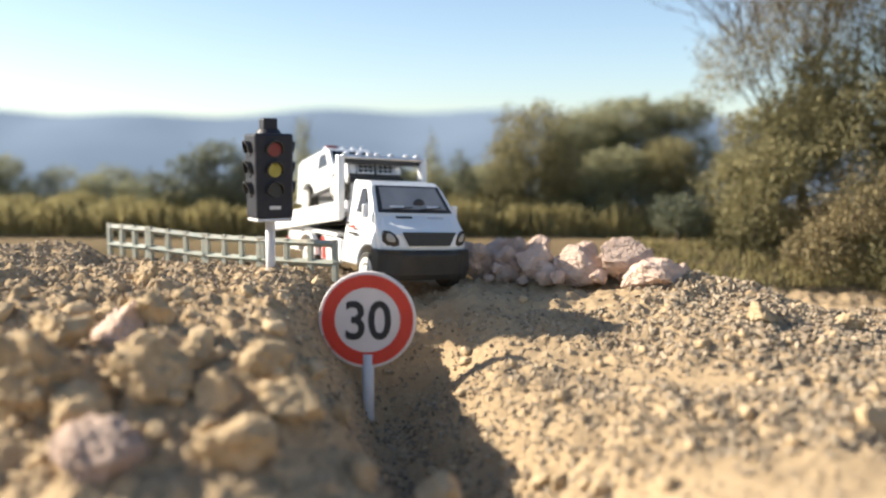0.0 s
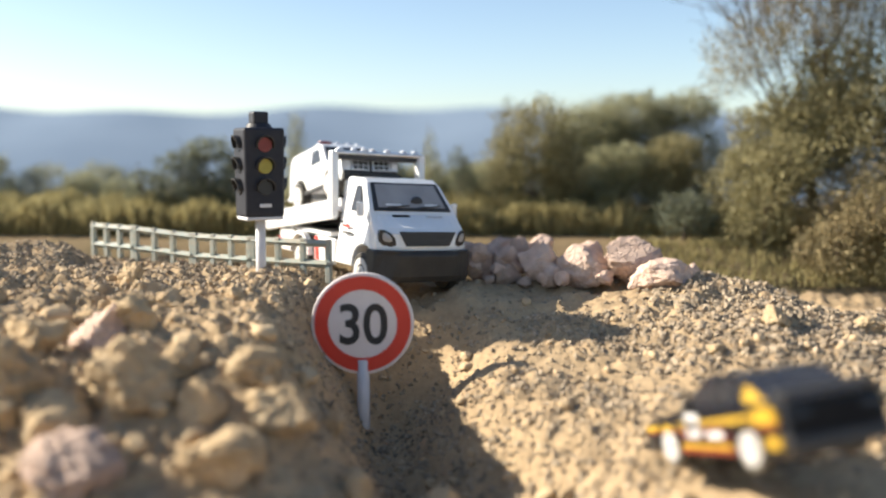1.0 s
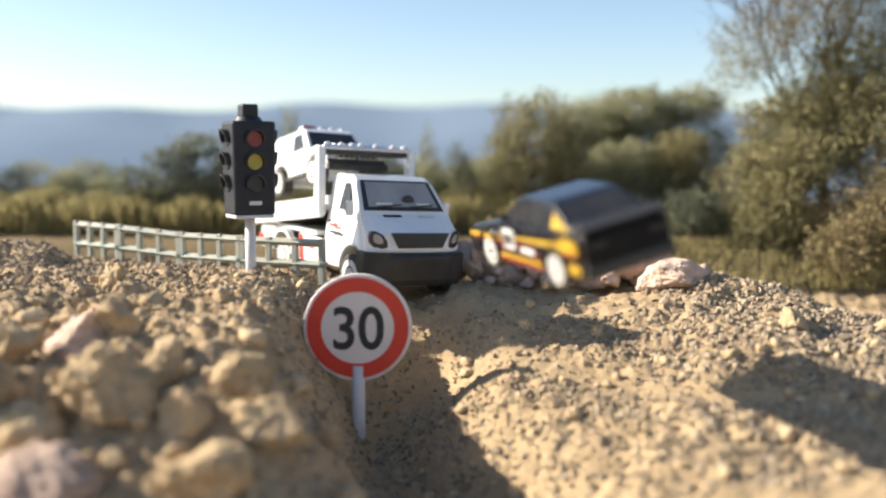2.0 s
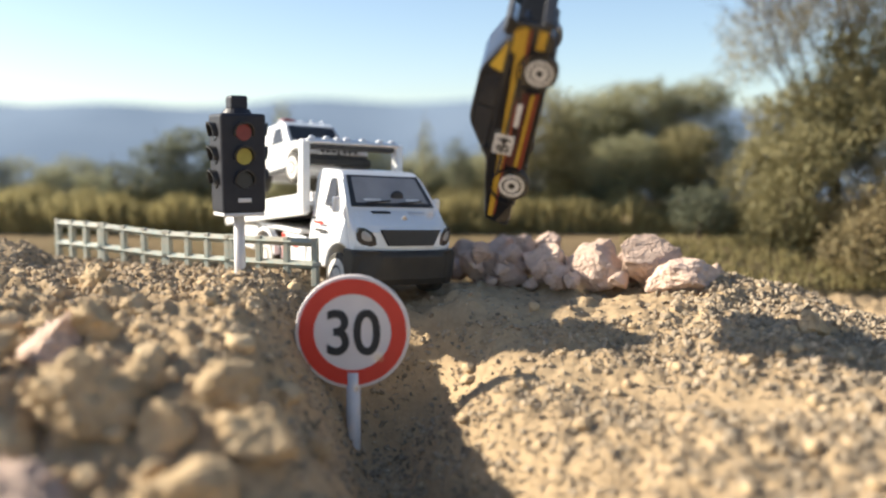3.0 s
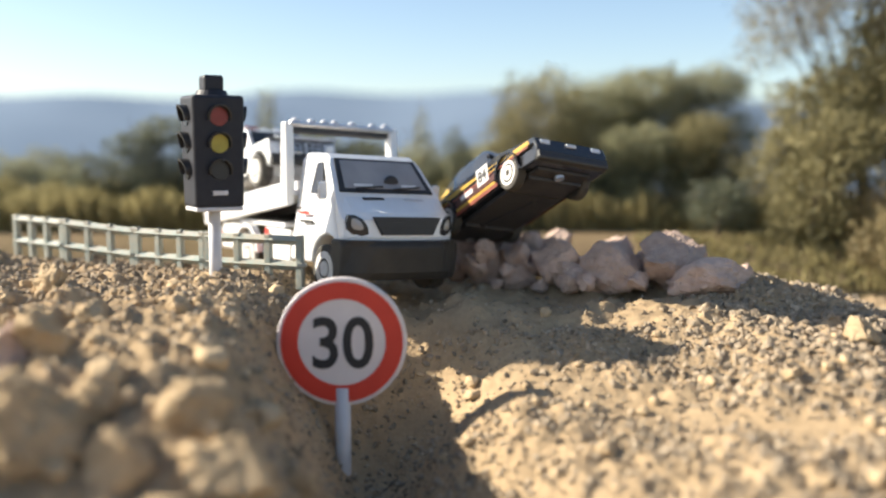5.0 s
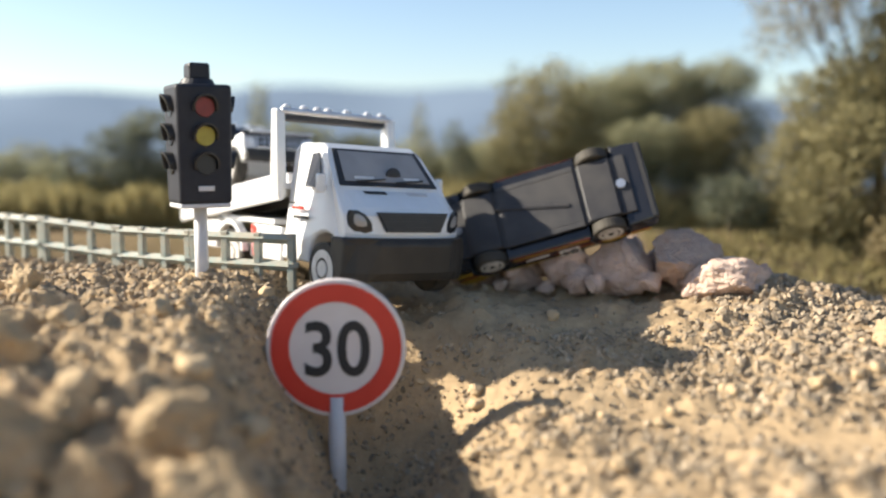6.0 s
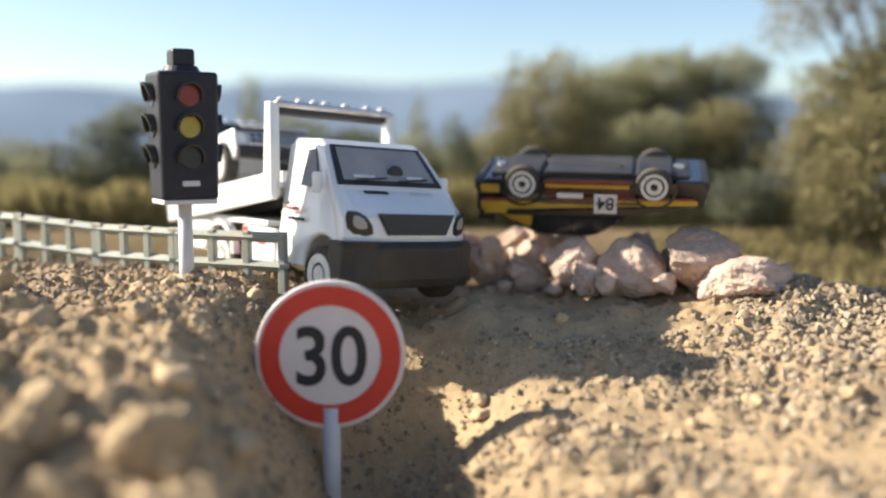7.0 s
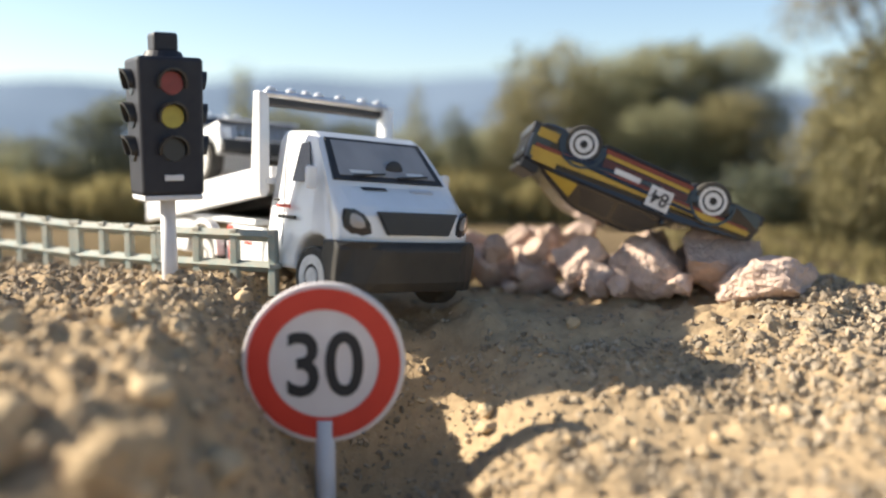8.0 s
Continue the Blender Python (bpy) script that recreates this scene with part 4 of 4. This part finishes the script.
# trees across the field
tree("tree", "broad round olive tree across the field", 40, 402, [(0, 0, 37, 25, 29), (-12, 0, 26, 16, 20), (14, 0, 28, 15, 22)], LEAF, 34, 1.5, 8, 1.8)
tree("tree", "slim conifer across the field", -74, 422, [(0, 0, 44, 5, 11), (0, 0, 28, 8, 16), (0, 0, 14, 9, 12)], LEAF_PALE, 60, 1.4, 9, 1.2)
tree("tree", "slim conifer across the field", -8, 404, [(0, 0, 38, 4, 9), (0, 0, 26, 7, 13)], LEAF_PALE, 60, 1.4, 10, 1.0)
tree("tree", "small dark tree across the field", 5, 398, [(0, 0, 30, 7, 10), (3, 0, 22, 8, 12)], LEAF_DARK, 55, 1.4, 11, 1.0)
for i, (x, y, w, h, mt) in enumerate(((-143, 402, 9, 26, LEAF_DARK), (-126, 404, 12, 34, LEAF_DARK), (-112, 402, 14, 40, LEAF_DARK), (-98, 408, 11, 32, LEAF_DARK), (-60, 428, 18, 34, LEAF_PALE), (-34, 424, 15, 30, LEAF_DARK),
                                       (-236, 436, 15, 32, LEAF_PALE), (-254, 430, 10, 28, LEAF_PALE), (-212, 440, 9, 24, LEAF_DARK), (-190, 446, 12, 22, LEAF_PALE), (-166, 440, 12, 20, LEAF_PALE), (-290, 440, 16, 34, LEAF_DARK),
                                       (72, 446, 24, 54, LEAF_PALE), (96, 450, 24, 60, LEAF_PALE), (122, 448, 20, 60, LEAF_PALE), (84, 418, 20, 36, LEAF_PALE), (110, 414, 16, 40, LEAF), (62, 412, 16, 26, LEAF_PALE), (18, 430, 20, 28, LEAF_PALE), (-12, 436, 20, 26, LEAF_PALE))):
    h, w = h * 1.08, w * 1.1
    tree("tree", "low hazy tree in the far tree line" if mt is LEAF_PALE else "dark green tree in the far tree line", x, y, [(0, 0, h - 0.5 * w, w, 0.55 * w), (-0.4 * w, 0, 0.45 * h, 0.8 * w, 0.4 * h), (0.5 * w, 0, 0.4 * h, 0.7 * w, 0.4 * h)], mt, 40, 1.6, 30 + i, 1.0)


rnd = random.Random(77)
for i in range(22):
    w = rnd.uniform(9, 15)
    h = rnd.uniform(20, 31)
    x = -345 + i * 19 + rnd.uniform(-6, 6)
    tree("tree", "low hazy tree in the far tree line", x, 462 + rnd.uniform(-8, 14), [(0, 0, h - 0.5 * w, w, 0.55 * w), (-0.6 * w, 0, 0.4 * h, 0.9 * w, 0.36 * h), (0.6 * w, 0, 0.35 * h, 0.8 * w, 0.36 * h)], LEAF_PALE if i % 3 else LEAF_DARK, 22, 1.7, 60 + i, 0.9)


def grass_band():
    """The standing crop along the field's far edge."""
    r = np.random.default_rng(8)
    n = 80000
    x, y = r.uniform(-420, 175, n), 380 + 40 * r.random(n)
    tall = np.where(x > 80, 0.6, 1.0)
    h = (4 + 11 * r.random(n)) * tall + 3 * np.sin(x * 0.21) * np.sin(x * 0.047 + 1)
    z = np.interp(y, *FIELD_LINE)
    a = r.uniform(0, math.pi, n)
    w = 0.22 + 0.3 * r.random(n)
    dx, dy = np.cos(a) * w, np.sin(a) * w
    lx, ly = r.normal(size=n) * 2, r.normal(size=n) * 2
    co = np.stack([np.stack([x - dx, y - dy, z - 1], 1), np.stack([x + dx, y + dy, z - 1], 1), np.stack([x + lx + dx, y + ly + dy, z + h * 0.8], 1), np.stack([x + lx, y + ly, z + h], 1)], 1)
    me = bpy.data.meshes.new("field_crop")
    me.from_pydata((co.reshape(-1, 3) * K).tolist(), [], np.arange(n * 4).reshape(-1, 4).tolist())
    me.materials.append(STRAW)
    tagged(new("field_crop", me), "olive-yellow standing crop across the field", "crop", kind="stuff")


def grass_tufts():
    r = np.random.default_rng(9)
    n = 5000
    x, y = r.uniform(70, 260, n), 333 + 34 * r.random(n)
    h = 1 + 3.5 * r.random(n)
    z = np.interp(y, *FIELD_LINE)
    a = r.uniform(0, math.pi, n)
    dx, dy = np.cos(a) * 0.5, np.sin(a) * 0.5
    co = np.stack([np.stack([x - dx, y - dy, z - 1], 1), np.stack([x + dx, y + dy, z - 1], 1), np.stack([x + r.normal(size=n), y, z + h], 1)], 1)
    me = bpy.data.meshes.new("dry_grass")
    me.from_pydata((co.reshape(-1, 3) * K).tolist(), [], np.arange(n * 3).reshape(-1, 3).tolist())
    me.materials.append(STRAW)
    tagged(new("dry_grass", me), "short dry grass at the foot of the thicket", "grass", kind="stuff")


grass_band()
grass_tufts()


def hills():
    xs = np.linspace(-1300, 1300, 160)
    ys = np.linspace(540, 980, 40)
    gx, gy = np.meshgrid(xs, ys)
    rise = np.sin(np.clip((gy - 540) / 440, 0, 1) * math.pi) ** 0.6
    top = 70 + 5 * np.sin(gx * 0.0042 + 2.0) + 2.2 * np.sin(gx * 0.013 + 0.6) + 1.6 * np.sin(gx * 0.041)
    ends = smooth(1300, 900, np.abs(gx + 60 * np.sin(gy * 0.011)))
    gz = 70 + ends * rise * (top * (0.85 + 0.35 * (gy - 540) / 440) + 5 * np.sin(gx * 0.02 + gy * 0.013) * np.sin(gy * 0.017))
    co = np.stack([gx, gy, gz], -1).reshape(-1, 3) * K
    idx = np.arange(gx.size).reshape(gx.shape)
    quads = np.stack([idx[:-1, :-1], idx[:-1, 1:], idx[1:, 1:], idx[1:, :-1]], -1).reshape(-1, 4)
    me = bpy.data.meshes.new("backdrop_hills")
    me.from_pydata(co.tolist(), [], quads.tolist())
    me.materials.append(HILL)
    for p in me.polygons:
        p.use_smooth = True
    tagged(new("backdrop_hills", me), "long low wooded hills, coloured blue for distance haze", "hills", kind="structure")


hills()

# ---- what moves ----
TRUCK_ROWS = ((0.0, -5.9, 265.5, 64.4, -2.8, 1.2, -56.5), (1.6, -5.8, 263.9, 64.4, -2.8, 1.2, -56.5), (1.9, -7.2, 264.6, 63.9, -2.8, 2.2, -55.2),
    (2.3, -9.4, 265.9, 63.1, -2.8, 3.2, -53.6), (2.8, -10.0, 266.1, 63.1, -2.8, 2.9, -53.3), (3.2, -10.3, 265.4, 66.0, -3.0, 0.2, -53.6),
    (3.5, -10.3, 264.9, 67.5, -3.1, -1.8, -53.8), (4.0, -10.2, 266.4, 66.6, -2.9, -1.1, -54.8), (4.5, -10.1, 267.1, 65.8, -2.7, -0.5, -55.4),
    (5.2, -9.6, 262.8, 67.0, -3.2, -0.4, -53.0), (5.8, -8.5, 259.4, 67.4, -3.5, -0.3, -51.0), (6.5, -7.0, 257.7, 66.8, -3.4, -0.1, -51.2),
    (8.0, -7.0, 256.2, 66.0, -4.6, -0.3, -49.8))
BED = (-31.8 * SIZE, 0, 22.6 * SIZE, 0, -8.5, 0)
SLIDE = ((0.0, 0, 3.4, -5), (1.6, 0, 3.4, -5), (1.9, 1.0, 5.5, -4), (2.3, 2.0, 7.5, -3), (2.8, 3.0, 7.5, -2), (3.2, 5.0, 6.5, -3), (3.5, 7.0, 5.5, -4), (4.0, 10, 4.6, -5), (4.5, 13, 4.0, -6), (5.2, 19, 3.2, -8), (5.8, 23, 2.6, -9), (6.5, 24, 2.4, -9), (8.0, 24, 2.4, -9))
RALLY_ROWS = ((0.0, 182.4, 80.3, 39.3, 0, 3, 119), (0.4, 129.3, 112.7, 38.7, 0, 3, 119), (0.7, 93.2, 134.3, 39.2, 0, 8, 113),
    (1.0, 68.7, 152.5, 44.3, -5, 16, 105), (1.2, 53.9, 161.4, 46.3, -7, 3, 107), (1.35, 45.1, 173.7, 49.9, 0, -16, 106),
    (1.5, 37.9, 186.7, 54.1, 5, -27, 106), (1.7, 32.1, 190.9, 64.6, 3, -20, 106), (2.05, 30.6, 200.2, 82.5, -15, 0, 114),
    (2.45, 28.5, 213.8, 99.3, -31, 22, 116), (2.8, 26.9, 227.4, 109.5, -51, 43, 110), (3.2, 26.3, 243.0, 122.5, -89, 69, 102),
    (3.5, 22.8, 257.4, 126.1, -173, 83, 43), (4.0, 16.4, 264.0, 119.5, 62, 49, -48), (4.5, 14.5, 272.9, 100.8, 29, 5.5, -57),
    (4.7, 18.0, 280.2, 93.6, 22, -7, -67), (5.05, 20.0, 282.8, 84.1, -18, -29, -53), (5.45, 21.0, 281.4, 84.2, -71, -33, -23),
    (5.8, 20.8, 279.5, 87.2, -112, -19, -3), (6.0, 25.3, 284.6, 87.1, -116, -17, -12), (6.5, 32.9, 294.1, 92.5, -137, -13, -18),
    (7.0, 38.4, 294.4, 98.0, -167, 1, -13), (7.5, 43.9, 290.8, 98.1, -182, 20.5, -5), (8.0, 48.3, 292.2, 95.8, -186, 23.5, -1))


crumbs = []
for k in range(14):
    ob = part("sand_crumb", rock_bm(400 + k, 1.3, 1.1, 0.9, 2, 6, 0.15), CLOD, None, "small crumb of sand thrown up by the car", None, True)
    crumbs.append(tagged(ob, "", "crumb", "crumbs thrown up"))


def crumb_rows(k):
    """At rest, thrown up as the car leaves the ramp, and down again."""
    q = random.Random(900 + k)
    x, y = 34 + q.uniform(-14, 14), 172 + q.uniform(-10, 14)
    z = ground_at(x, y)
    t0, air = q.uniform(1.3, 1.6), q.uniform(1.6, 2.6)
    ex, ey = x - q.uniform(-10, 70), y + q.uniform(10, 70)
    ez, top = ground_at(ex, ey), q.uniform(25, 75)
    rows = [(0.0, at(x, y, z)), (t0, at(x, y, z))]
    for i in range(1, 9):
        u = i / 8
        rows.append((t0 + air * u, at(x + (ex - x) * u, y + (ey - y) * u, z + (ez - z) * u + 4 * top * u * (1 - u), 60 * u, 40 * u, 0)))
    return rows + [(8.0, at(ex, ey, ez, 60, 40, 0))]


def motions():
    walk(TRUCK, [(t, at(*p)) for t, *p in TRUCK_ROWS])
    walk(OFFROAD, [(t, at(*p) @ at(*BED) @ at(-29 - s, 0, 1.6 + up, 0, tip, 0)) for (t, *p), (_, s, up, tip) in zip(TRUCK_ROWS, SLIDE)])
    for k, ob in enumerate(crumbs):
        walk(ob, crumb_rows(k))
    walk(RALLY, [(t, at(*p)) for t, *p in RALLY_ROWS])


motions()
